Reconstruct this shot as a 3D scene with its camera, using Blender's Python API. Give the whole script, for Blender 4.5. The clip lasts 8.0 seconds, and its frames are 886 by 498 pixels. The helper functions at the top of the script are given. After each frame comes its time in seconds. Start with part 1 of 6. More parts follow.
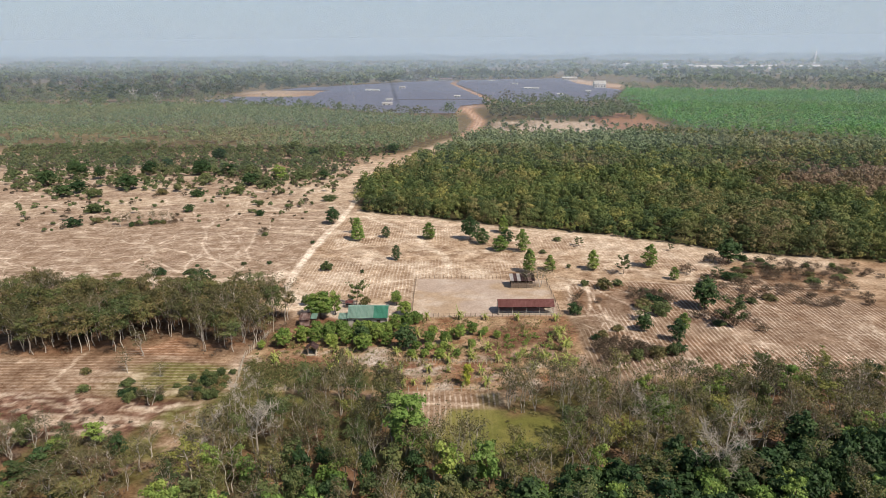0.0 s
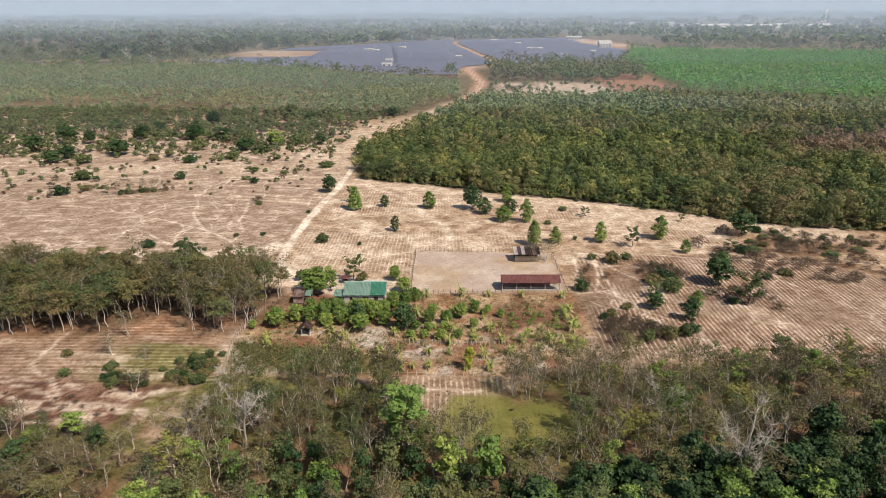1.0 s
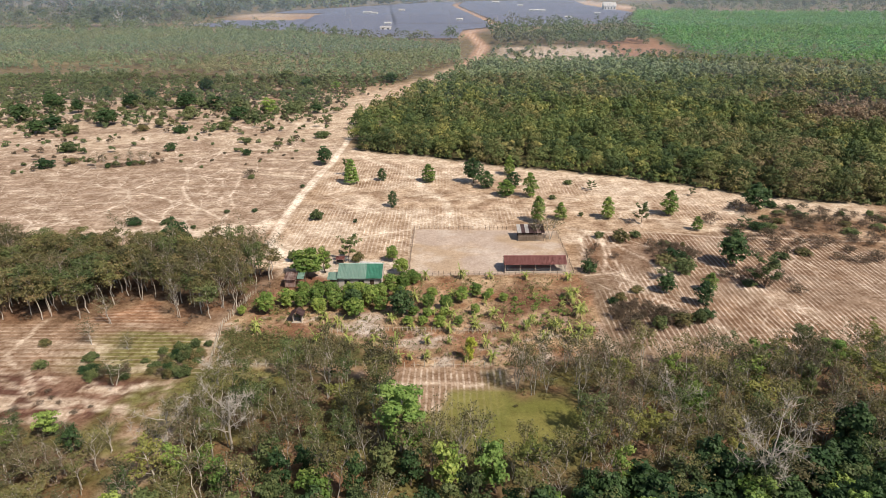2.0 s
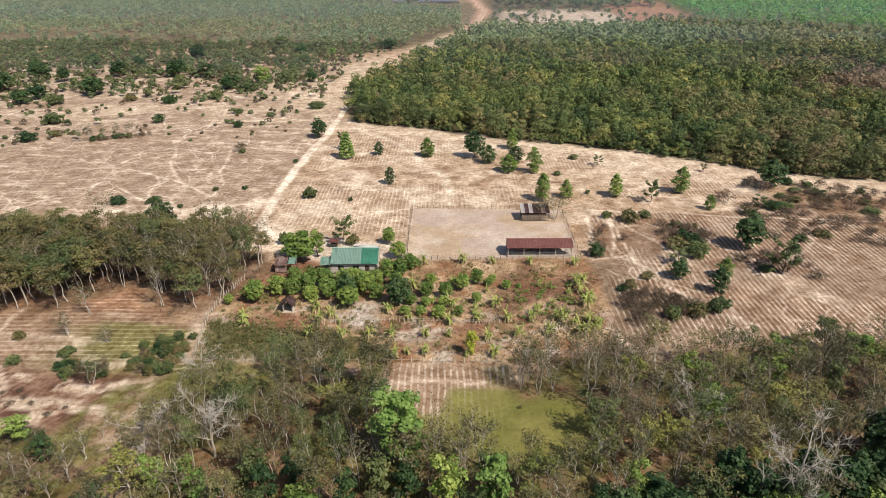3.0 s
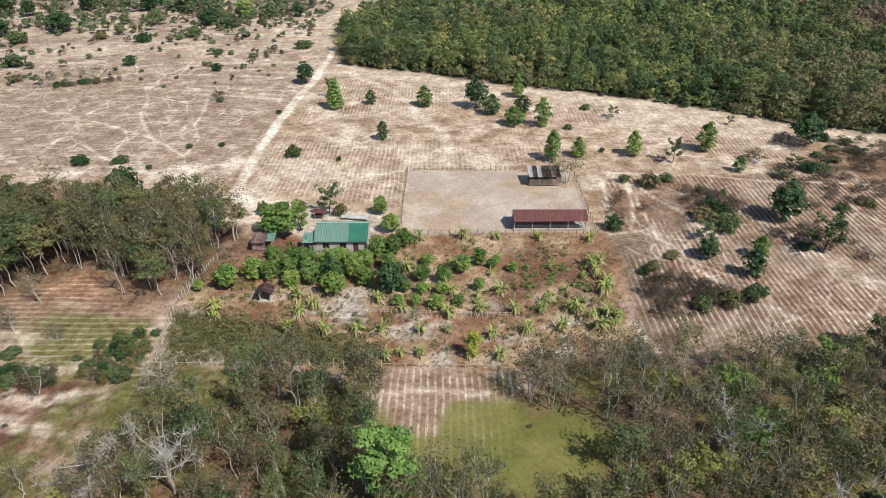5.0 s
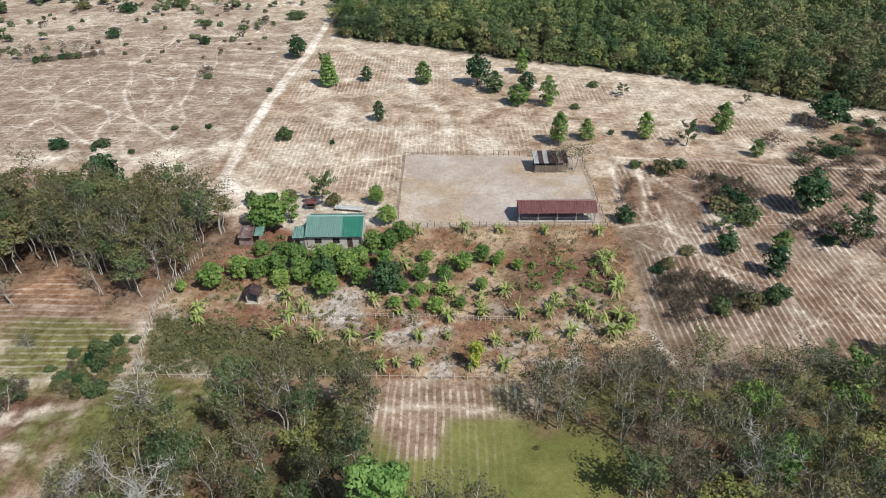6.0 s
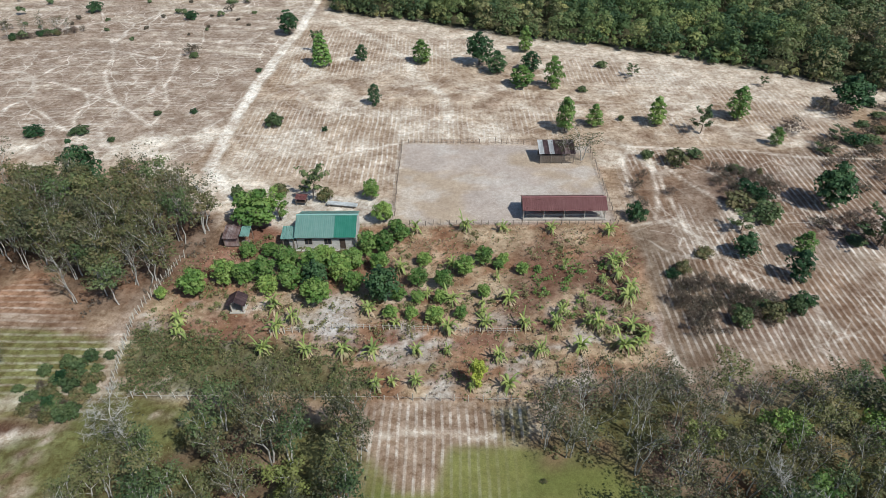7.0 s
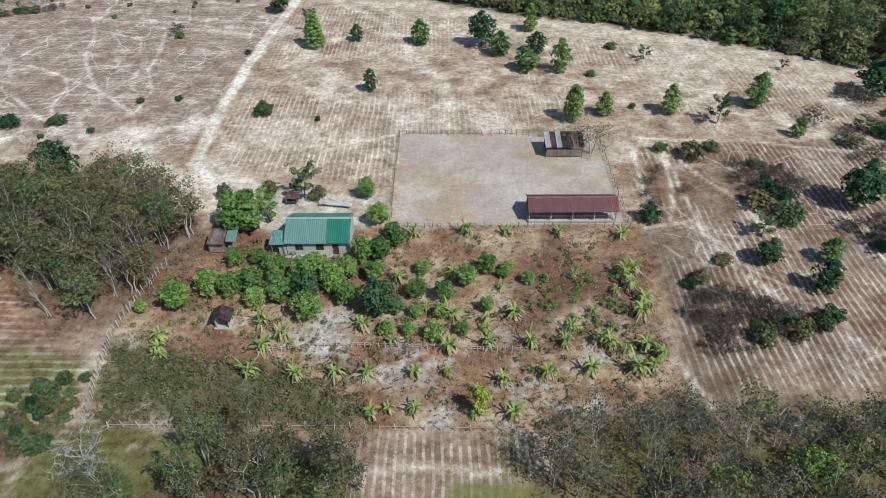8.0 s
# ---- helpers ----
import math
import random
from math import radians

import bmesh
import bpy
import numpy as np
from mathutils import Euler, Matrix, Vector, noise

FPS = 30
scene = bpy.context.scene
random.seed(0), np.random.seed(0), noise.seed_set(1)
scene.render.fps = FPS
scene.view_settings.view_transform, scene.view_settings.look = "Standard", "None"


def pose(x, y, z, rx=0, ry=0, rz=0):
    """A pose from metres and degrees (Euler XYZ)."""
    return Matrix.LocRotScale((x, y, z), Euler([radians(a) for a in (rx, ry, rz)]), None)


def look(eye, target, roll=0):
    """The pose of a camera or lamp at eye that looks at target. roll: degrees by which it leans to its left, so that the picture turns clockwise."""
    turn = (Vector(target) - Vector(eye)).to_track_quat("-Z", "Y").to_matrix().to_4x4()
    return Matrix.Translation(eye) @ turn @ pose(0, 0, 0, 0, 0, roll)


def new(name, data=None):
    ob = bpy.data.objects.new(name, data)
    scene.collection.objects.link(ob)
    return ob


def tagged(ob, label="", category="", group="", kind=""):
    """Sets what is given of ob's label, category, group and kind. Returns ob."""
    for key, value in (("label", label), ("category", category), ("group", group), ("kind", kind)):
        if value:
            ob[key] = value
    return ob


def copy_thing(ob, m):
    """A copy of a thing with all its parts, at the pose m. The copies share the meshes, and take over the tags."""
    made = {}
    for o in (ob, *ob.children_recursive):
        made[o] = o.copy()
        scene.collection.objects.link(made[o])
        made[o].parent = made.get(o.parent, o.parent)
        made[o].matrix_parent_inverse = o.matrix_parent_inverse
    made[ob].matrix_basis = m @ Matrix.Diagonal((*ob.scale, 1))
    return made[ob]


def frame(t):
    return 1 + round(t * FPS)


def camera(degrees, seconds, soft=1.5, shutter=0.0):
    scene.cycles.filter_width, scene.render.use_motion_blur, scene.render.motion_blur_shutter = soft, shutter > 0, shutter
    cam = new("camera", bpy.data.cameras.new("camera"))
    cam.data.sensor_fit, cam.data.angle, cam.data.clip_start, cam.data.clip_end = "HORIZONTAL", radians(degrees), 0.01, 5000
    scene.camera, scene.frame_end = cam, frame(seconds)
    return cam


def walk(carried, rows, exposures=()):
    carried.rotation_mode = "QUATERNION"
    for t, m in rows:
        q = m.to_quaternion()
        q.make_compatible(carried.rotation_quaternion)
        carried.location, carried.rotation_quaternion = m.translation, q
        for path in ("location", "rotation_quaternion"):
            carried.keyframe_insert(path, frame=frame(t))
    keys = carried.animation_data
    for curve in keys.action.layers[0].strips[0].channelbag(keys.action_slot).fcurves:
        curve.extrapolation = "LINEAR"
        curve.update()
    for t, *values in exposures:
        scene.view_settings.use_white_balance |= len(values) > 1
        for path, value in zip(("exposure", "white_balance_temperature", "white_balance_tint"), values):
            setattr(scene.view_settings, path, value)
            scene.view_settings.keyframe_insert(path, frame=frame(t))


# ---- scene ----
# ---- camera ----
cam = camera(69.4, 8.0, 0.8)
PATH = [
    (0, (1.502, 2.484, 61.247), (1.34, 4.39, 60.663), -0.3),
    (0.5, (1.061, 6.703, 61.151), (0.899, 8.59, 60.509), -0.3),
    (1, (0.894, 10.877, 61.239), (0.731, 12.745, 60.544), -0.3),
    (1.5, (0.697, 15.057, 61.307), (0.533, 16.906, 60.562), -0.4),
    (3, (-0.07, 27.72, 61.241), (-0.231, 29.505, 60.354), -0.5),
    (3.5, (-0.383, 31.917, 61.269), (-0.543, 33.678, 60.334), -0.5),
    (4, (-0.726, 36.211, 61.31), (-0.883, 37.947, 60.328), -0.5),
    (4.5, (-1.021, 40.367, 61.249), (-1.175, 42.077, 60.223), -0.5),
    (6, (-2.008, 52.999, 61.273), (-2.156, 54.626, 60.119), -0.6),
    (6.5, (-2.411, 57.266, 61.2), (-2.556, 58.866, 60.007), -0.6),
    (7, (-2.714, 61.556, 61.195), (-2.856, 63.127, 59.965), -0.6),
    (7.5, (-3.089, 65.764, 61.313), (-3.229, 67.305, 60.046), -0.6),
    (8, (-3.378, 70.025, 61.301), (-3.517, 71.535, 59.997), -0.7),
]
walk(cam, [(t, look(eye, target, roll)) for t, eye, target, roll in PATH],
     exposures=[(0, 0.38, 7050, 13), (1, 0.46, 7100, 14), (3.5, 0.57, 6750, 11), (4.5, 0.53, 6350, 9), (6.5, 0.38, 5750, 4), (8, 0.26, 5450, 2)])

# ---- daylight ----
SUN_FROM = Vector((0.82, -0.57, 0.0)).normalized()
SUN_UP = radians(51)
world = bpy.data.worlds.new("sky")
scene.world = world
world.use_nodes = True
wt = world.node_tree
sky = wt.nodes.new("ShaderNodeTexSky")
sky.sky_type, sky.sun_disc = "NISHITA", False
sky.sun_elevation, sky.sun_rotation = SUN_UP, math.atan2(SUN_FROM.x, SUN_FROM.y)
sky.air_density, sky.dust_density, sky.ozone_density = 1.0, 1.2, 3.0
wt.nodes["Background"].inputs["Strength"].default_value = 0.076
wt.links.new(sky.outputs[0], wt.nodes["Background"].inputs["Color"])
lamp = bpy.data.lights.new("sun", "SUN")
lamp.energy, lamp.angle, lamp.color = 3.75, radians(0.6), (1.0, 0.93, 0.84)
sun = new("sun", lamp)
sun.matrix_world = look(SUN_FROM * 100 * math.cos(SUN_UP) + Vector((0, 0, 100 * math.sin(SUN_UP))), (0, 0, 0))

# ---- materials ----
def nodes_of(name):
    m = bpy.data.materials.new(name)
    m.use_nodes = True
    t = m.node_tree
    return m, t, t.nodes["Principled BSDF"], t.nodes["Material Output"]


def tex_noise(t, scale, detail=4.0, rough=0.6, src="Object", stretch=(1, 1, 1)):
    co = t.nodes.new("ShaderNodeTexCoord")
    mp = t.nodes.new("ShaderNodeMapping")
    mp.inputs["Scale"].default_value = stretch
    t.links.new(co.outputs[src], mp.inputs["Vector"])
    n = t.nodes.new("ShaderNodeTexNoise")
    n.inputs["Scale"].default_value, n.inputs["Detail"].default_value, n.inputs["Roughness"].default_value = scale, detail, rough
    t.links.new(mp.outputs[0], n.inputs["Vector"])
    return n.outputs["Fac"]


def ramp(t, fac, stops):
    r = t.nodes.new("ShaderNodeValToRGB")
    while len(r.color_ramp.elements) < len(stops):
        r.color_ramp.elements.new(0.5)
    for e, (p, c) in zip(r.color_ramp.elements, stops):
        e.position, e.color = p, (*c, 1) if len(c) == 3 else c
    t.links.new(fac, r.inputs["Fac"])
    return r.outputs["Color"]


def mix(t, fac, a, b, mode="MIX"):
    n = t.nodes.new("ShaderNodeMix")
    n.data_type, n.blend_type, n.clamp_factor = "RGBA", mode, True
    for sock, val in ((n.inputs[0], fac), (n.inputs[6], a), (n.inputs[7], b)):
        if isinstance(val, (int, float)):
            sock.default_value = val
        elif isinstance(val, tuple):
            sock.default_value = (*val, 1)
        else:
            t.links.new(val, sock)
    return n.outputs[2]


def calc(t, op, a, b=0.0):
    n = t.nodes.new("ShaderNodeMath")
    n.operation = op
    for sock, val in zip(n.inputs, (a, b)):
        if isinstance(val, (int, float)):
            sock.default_value = val
        else:
            t.links.new(val, sock)
    return n.outputs[0]


def bump(t, bsdf, height, strength, distance):
    b = t.nodes.new("ShaderNodeBump")
    b.inputs["Strength"].default_value, b.inputs["Distance"].default_value = strength, distance
    t.links.new(height, b.inputs["Height"])
    t.links.new(b.outputs[0], bsdf.inputs["Normal"])


def plain(name, dark, light, scale=3.0, rough=0.85, metal=0.0, stretch=(1, 1, 1), depth=0.02, specular=0.3):
    """A mottled surface between two colours, with fine relief."""
    m, t, p, out = nodes_of(name)
    big = tex_noise(t, scale * 0.25, 3, 0.6, "Object", stretch)
    fine = tex_noise(t, scale * 2.0, 5, 0.65, "Object", stretch)
    f = calc(t, "ADD", calc(t, "MULTIPLY", big, 0.6), calc(t, "MULTIPLY", fine, 0.4))
    t.links.new(ramp(t, f, [(0.35, dark), (0.65, light)]), p.inputs["Base Color"])
    p.inputs["Roughness"].default_value, p.inputs["Metallic"].default_value = rough, metal
    p.inputs["Specular IOR Level"].default_value = specular
    bump(t, p, fine, 0.5, depth)
    return m


def leafy(name, colours, through_light=0.2, tree_shift=0.3, lift=1.55, spray=0.78):
    """Foliage: every spray and leaf takes its own tint, and every tree its own shift."""
    m, t, p, out = nodes_of(name)
    geo = t.nodes.new("ShaderNodeNewGeometry")
    n = len(colours)
    tint = t.nodes.new("ShaderNodeAttribute")
    tint.attribute_name = "tint"
    r = calc(t, "ADD", calc(t, "MULTIPLY", tint.outputs["Fac"], spray), calc(t, "MULTIPLY", geo.outputs["Random Per Island"], 1.0 - spray))
    c = ramp(t, r, [(i / max(1, n - 1), tuple(lift * q for q in k)) for i, k in enumerate(colours)])
    info = t.nodes.new("ShaderNodeObjectInfo")
    hsv = t.nodes.new("ShaderNodeHueSaturation")
    t.links.new(c, hsv.inputs["Color"])
    t.links.new(calc(t, "ADD", calc(t, "MULTIPLY", info.outputs["Random"], 2 * tree_shift), 1.0 - tree_shift), hsv.inputs["Value"])
    t.links.new(calc(t, "ADD", calc(t, "MULTIPLY", info.outputs["Random"], -0.035), 0.5175), hsv.inputs["Hue"])
    t.links.new(hsv.outputs[0], p.inputs["Base Color"])
    p.inputs["Roughness"].default_value = 0.6
    p.inputs["Specular IOR Level"].default_value = 0.25
    tr = t.nodes.new("ShaderNodeBsdfTranslucent")
    t.links.new(hsv.outputs[0], tr.inputs["Color"])
    ms = t.nodes.new("ShaderNodeMixShader")
    ms.inputs[0].default_value = through_light
    t.links.new(p.outputs[0], ms.inputs[1])
    t.links.new(tr.outputs[0], ms.inputs[2])
    t.links.new(ms.outputs[0], out.inputs["Surface"])
    return m


def region_leafy(name, colours_a, colours_b, scale, through_light=0.18, lift=1.5):
    """Woodland: tints drift over the land in patches, change from tree to tree, and a little from clump to clump."""
    m, t, p, out = nodes_of(name)
    geo = t.nodes.new("ShaderNodeNewGeometry")
    tint = t.nodes.new("ShaderNodeAttribute")
    tint.attribute_name = "tint"
    r = calc(t, "ADD", calc(t, "MULTIPLY", tint.outputs["Fac"], 0.94), calc(t, "MULTIPLY", geo.outputs["Random Per Island"], 0.06))
    ca = ramp(t, r, [(i / (len(colours_a) - 1), tuple(lift * q for q in k)) for i, k in enumerate(colours_a)])
    cb = ramp(t, r, [(i / (len(colours_b) - 1), tuple(lift * q for q in k)) for i, k in enumerate(colours_b)])
    patch = ramp(t, tex_noise(t, scale, 3, 0.6), [(0.47, (0, 0, 0)), (0.64, (1, 1, 1))])
    c = mix(t, patch, ca, cb)
    t.links.new(c, p.inputs["Base Color"])
    p.inputs["Roughness"].default_value = 0.65
    p.inputs["Specular IOR Level"].default_value = 0.2
    tr = t.nodes.new("ShaderNodeBsdfTranslucent")
    t.links.new(c, tr.inputs["Color"])
    ms = t.nodes.new("ShaderNodeMixShader")
    ms.inputs[0].default_value = through_light
    t.links.new(p.outputs[0], ms.inputs[1])
    t.links.new(tr.outputs[0], ms.inputs[2])
    t.links.new(ms.outputs[0], out.inputs["Surface"])
    return m


def sheet_metal(name, base, worn, rough=0.5, metal=0.0, rib=0.9, patch=0.5):
    """Painted corrugated roofing with streaks of wear that run down the slope."""
    m, t, p, out = nodes_of(name)
    streak = tex_noise(t, 1.3, 5, 0.7, "Object", (2.2, 0.25, 0.25))
    spots = tex_noise(t, 0.7, 4, 0.65)
    f = calc(t, "ADD", calc(t, "MULTIPLY", streak, 0.55), calc(t, "MULTIPLY", spots, 0.45))
    t.links.new(ramp(t, f, [(patch - 0.12, base), (patch + 0.16, worn)]), p.inputs["Base Color"])
    p.inputs["Roughness"].default_value, p.inputs["Metallic"].default_value = rough, metal
    bump(t, p, tex_noise(t, 6, 3), 0.3, 0.01)
    return m


M_BARK_PALE = plain("pale_bark", (0.30, 0.27, 0.225), (0.58, 0.535, 0.47), 1.5)
M_BARK = plain("brown_bark", (0.09, 0.065, 0.045), (0.20, 0.15, 0.11), 1.5)
M_RUBBER = leafy("dry_olive_leaves", [(0.068, 0.08, 0.027), (0.108, 0.112, 0.04), (0.15, 0.13, 0.056), (0.085, 0.10, 0.034)], lift=1.4)
M_RUSSET = leafy("russet_leaves", [(0.055, 0.062, 0.022), (0.08, 0.078, 0.03), (0.125, 0.098, 0.045), (0.05, 0.066, 0.022)], lift=1.65)
M_BROWN_LEAF = leafy("brown_leaves", [(0.10, 0.092, 0.046), (0.138, 0.116, 0.06), (0.092, 0.102, 0.042), (0.16, 0.13, 0.076)], lift=1.05)
M_MANGO = leafy("mango_leaves", [(0.045, 0.082, 0.018), (0.085, 0.135, 0.028), (0.135, 0.175, 0.044), (0.056, 0.102, 0.022)], tree_shift=0.36, lift=1.75)
M_DARK = leafy("dark_green_leaves", [(0.022, 0.05, 0.018), (0.036, 0.074, 0.026), (0.055, 0.10, 0.034)], lift=1.15)
M_BRIGHT = leafy("bright_green_leaves", [(0.07, 0.13, 0.028), (0.115, 0.185, 0.045), (0.15, 0.215, 0.055)], tree_shift=0.2, lift=1.5)
M_LIME = leafy("yellow_green_leaves", [(0.17, 0.20, 0.035), (0.30, 0.31, 0.05), (0.24, 0.26, 0.04)], tree_shift=0.1, lift=1.5)
M_YELLOWISH = leafy("thin_yellow_green_leaves", [(0.11, 0.13, 0.035), (0.16, 0.17, 0.045), (0.13, 0.13, 0.045)], tree_shift=0.2, lift=1.25)
M_BANANA = leafy("banana_leaves", [(0.10, 0.18, 0.03), (0.17, 0.26, 0.05), (0.32, 0.35, 0.11), (0.13, 0.22, 0.04)], 0.3, 0.22, 1.1, 0.0)
M_STRAW = leafy("dry_banana_leaves", [(0.30, 0.22, 0.12), (0.42, 0.33, 0.20), (0.22, 0.15, 0.08)], 0.1, 0.15, 1.1, 0.0)
M_SCRUB = leafy("dry_scrub_leaves", [(0.085, 0.062, 0.043), (0.108, 0.08, 0.056), (0.078, 0.064, 0.042), (0.125, 0.096, 0.07)], lift=1.4)
M_SHRUB = leafy("shrub_leaves", [(0.036, 0.055, 0.02), (0.06, 0.082, 0.03), (0.095, 0.108, 0.042)], lift=1.55)
M_FOREST = region_leafy("forest_leaves", [(0.016, 0.028, 0.013), (0.032, 0.052, 0.02), (0.062, 0.084, 0.028), (0.098, 0.112, 0.036), (0.20, 0.185, 0.058)],
                        [(0.018, 0.03, 0.014), (0.044, 0.06, 0.024), (0.078, 0.084, 0.034), (0.115, 0.088, 0.052), (0.16, 0.14, 0.056)], 0.016, 0.22, 2.1)
M_DRYSTAND = leafy("dry_stand_leaves", [(0.12, 0.085, 0.055), (0.16, 0.12, 0.075), (0.10, 0.085, 0.05), (0.19, 0.14, 0.09)], lift=1.5)
M_BUSH = region_leafy("pasture_bush_leaves", [(0.035, 0.052, 0.022), (0.06, 0.078, 0.034), (0.085, 0.105, 0.045)], [(0.04, 0.05, 0.022), (0.075, 0.08, 0.035), (0.10, 0.09, 0.045)], 0.03, 0.2, 1.9)
M_OLIVE = region_leafy("plantation_leaves", [(0.05, 0.075, 0.038), (0.078, 0.105, 0.055), (0.115, 0.135, 0.072)],
                       [(0.065, 0.075, 0.036), (0.10, 0.105, 0.05), (0.135, 0.125, 0.07)], 0.008, 0.2, 2.3)
M_GREEN_WOOD = region_leafy("young_plantation_leaves", [(0.035, 0.105, 0.024), (0.055, 0.145, 0.034), (0.085, 0.175, 0.046)],
                            [(0.05, 0.10, 0.03), (0.075, 0.13, 0.04), (0.10, 0.15, 0.05)], 0.01, 0.22, 2.2)
M_FARWOOD = region_leafy("far_wood_leaves", [(0.045, 0.07, 0.03), (0.07, 0.095, 0.042), (0.10, 0.11, 0.06)],
                         [(0.06, 0.058, 0.036), (0.085, 0.07, 0.05), (0.045, 0.06, 0.03)], 0.006, 0.2, 1.8)
M_BELT = region_leafy("tall_belt_leaves", [(0.022, 0.04, 0.02), (0.04, 0.058, 0.028), (0.062, 0.07, 0.036)], [(0.06, 0.048, 0.036), (0.09, 0.07, 0.055), (0.035, 0.045, 0.024)], 0.008, 0.2, 1.5)
M_GREEN_ROOF = sheet_metal("green_roof_paint", (0.22, 0.385, 0.31), (0.32, 0.46, 0.39), 0.45, 0, patch=0.5)
M_RED_ROOF = sheet_metal("red_brown_roof_paint", (0.22, 0.085, 0.075), (0.30, 0.14, 0.125), 0.55, 0, patch=0.55)
M_GREEN_NEW = sheet_metal("new_green_roof_paint", (0.06, 0.27, 0.18), (0.11, 0.34, 0.24), 0.4, 0, patch=0.55)
M_DARKROOF = sheet_metal("dark_rusted_roof", (0.075, 0.04, 0.04), (0.20, 0.13, 0.12), 0.7, 0.0, patch=0.55)
M_RUST = sheet_metal("rusty_roof_iron", (0.17, 0.085, 0.065), (0.44, 0.36, 0.33), 0.7, 0.0, patch=0.5)
M_ZINC = sheet_metal("grey_roof_iron", (0.50, 0.49, 0.47), (0.68, 0.66, 0.63), 0.6, 0.0)
M_WALL = plain("pale_rendered_wall", (0.36, 0.33, 0.29), (0.56, 0.53, 0.48), 1.2, 0.9)
M_CONCRETE = plain("concrete", (0.34, 0.30, 0.25), (0.50, 0.45, 0.38), 1.5, 0.9)
M_TIMBER = plain("weathered_timber", (0.14, 0.10, 0.07), (0.32, 0.26, 0.20), 4, 0.9, stretch=(4, 4, 0.5))
M_PALEWOOD = plain("bleached_stakes", (0.40, 0.35, 0.28), (0.60, 0.55, 0.46), 4, 0.9, stretch=(4, 4, 0.5))
M_DARKWOOD = plain("dark_timber", (0.045, 0.03, 0.022), (0.10, 0.07, 0.05), 4, 0.85, stretch=(1, 4, 4))
M_WHITE = plain("white_paint", (0.62, 0.61, 0.58), (0.80, 0.79, 0.76), 2, 0.7)
M_STEEL = plain("galvanised_steel", (0.40, 0.41, 0.42), (0.55, 0.56, 0.57), 2, 0.5, 0.6)
M_PANEL = plain("solar_glass", (0.10, 0.10, 0.135), (0.15, 0.145, 0.18), 0.05, 0.3, 0.0, specular=0.6)
M_GLASSDARK = plain("dark_window_glass", (0.02, 0.022, 0.025), (0.04, 0.045, 0.05), 2, 0.12, specular=0.6)


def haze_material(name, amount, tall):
    """Bluish sheet that imitates haze: scatters a share of the light and lets the rest through, thinning out with
    height.
    """
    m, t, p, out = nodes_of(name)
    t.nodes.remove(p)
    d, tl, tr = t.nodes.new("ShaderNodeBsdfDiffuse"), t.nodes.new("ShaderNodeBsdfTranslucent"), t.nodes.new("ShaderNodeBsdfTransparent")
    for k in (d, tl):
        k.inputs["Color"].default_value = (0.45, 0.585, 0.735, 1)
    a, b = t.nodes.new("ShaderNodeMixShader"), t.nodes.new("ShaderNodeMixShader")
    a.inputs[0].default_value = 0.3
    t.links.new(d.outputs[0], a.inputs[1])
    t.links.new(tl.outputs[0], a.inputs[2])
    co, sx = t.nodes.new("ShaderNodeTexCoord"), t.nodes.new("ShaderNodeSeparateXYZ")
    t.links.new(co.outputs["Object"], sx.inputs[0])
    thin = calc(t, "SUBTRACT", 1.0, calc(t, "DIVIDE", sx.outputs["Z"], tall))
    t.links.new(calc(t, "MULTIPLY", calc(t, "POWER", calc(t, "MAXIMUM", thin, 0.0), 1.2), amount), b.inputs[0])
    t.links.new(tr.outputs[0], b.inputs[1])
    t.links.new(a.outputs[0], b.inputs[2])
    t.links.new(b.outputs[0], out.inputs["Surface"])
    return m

# ---- shared number helpers ----
RNG = np.random.default_rng(7)
SITE = radians(4.6)  # the farm's fences and rows lie turned by this much


def site(u, v, o=(-0.5, 146.9)):
    """A place from metres along the farm's front fence and behind it."""
    c, s = math.cos(SITE), math.sin(SITE)
    return o[0] + u * c - v * s, o[1] + u * s + v * c


def vnoise(x, y, seed=0):
    """Smooth lattice noise in 0..1 for arrays."""
    xi, yi = np.floor(x).astype(np.int64), np.floor(y).astype(np.int64)
    fx, fy = x - xi, y - yi
    fx, fy = fx * fx * (3 - 2 * fx), fy * fy * (3 - 2 * fy)

    def h(a, b):
        n = (a * 374761393 + b * 668265263 + seed * 974711) & 0x7FFFFFFF
        n = ((n ^ (n >> 13)) * 1274126177) & 0x7FFFFFFF
        return ((n ^ (n >> 16)) & 0xFFFF) / 65535.0
    return (h(xi, yi) * (1 - fx) + h(xi + 1, yi) * fx) * (1 - fy) + (h(xi, yi + 1) * (1 - fx) + h(xi + 1, yi + 1) * fx) * fy


def fbm(x, y, seed=0, octaves=4):
    total, amp, norm = 0.0, 1.0, 0.0
    for k in range(octaves):
        total = total + amp * vnoise(x * 2 ** k + 17.3 * k, y * 2 ** k - 9.1 * k, seed + k)
        norm += amp
        amp *= 0.55
    return total / norm


def smooth(a, b, x):
    k = np.clip((x - a) / (b - a), 0, 1)
    return k * k * (3 - 2 * k)


def seg_dist(px, py, line):
    best = np.full(np.shape(px), 1e9)
    for (ax, ay), (bx, by) in zip(line[:-1], line[1:]):
        dx, dy = bx - ax, by - ay
        k = np.clip(((px - ax) * dx + (py - ay) * dy) / (dx * dx + dy * dy), 0, 1)
        best = np.minimum(best, np.hypot(px - ax - k * dx, py - ay - k * dy))
    return best


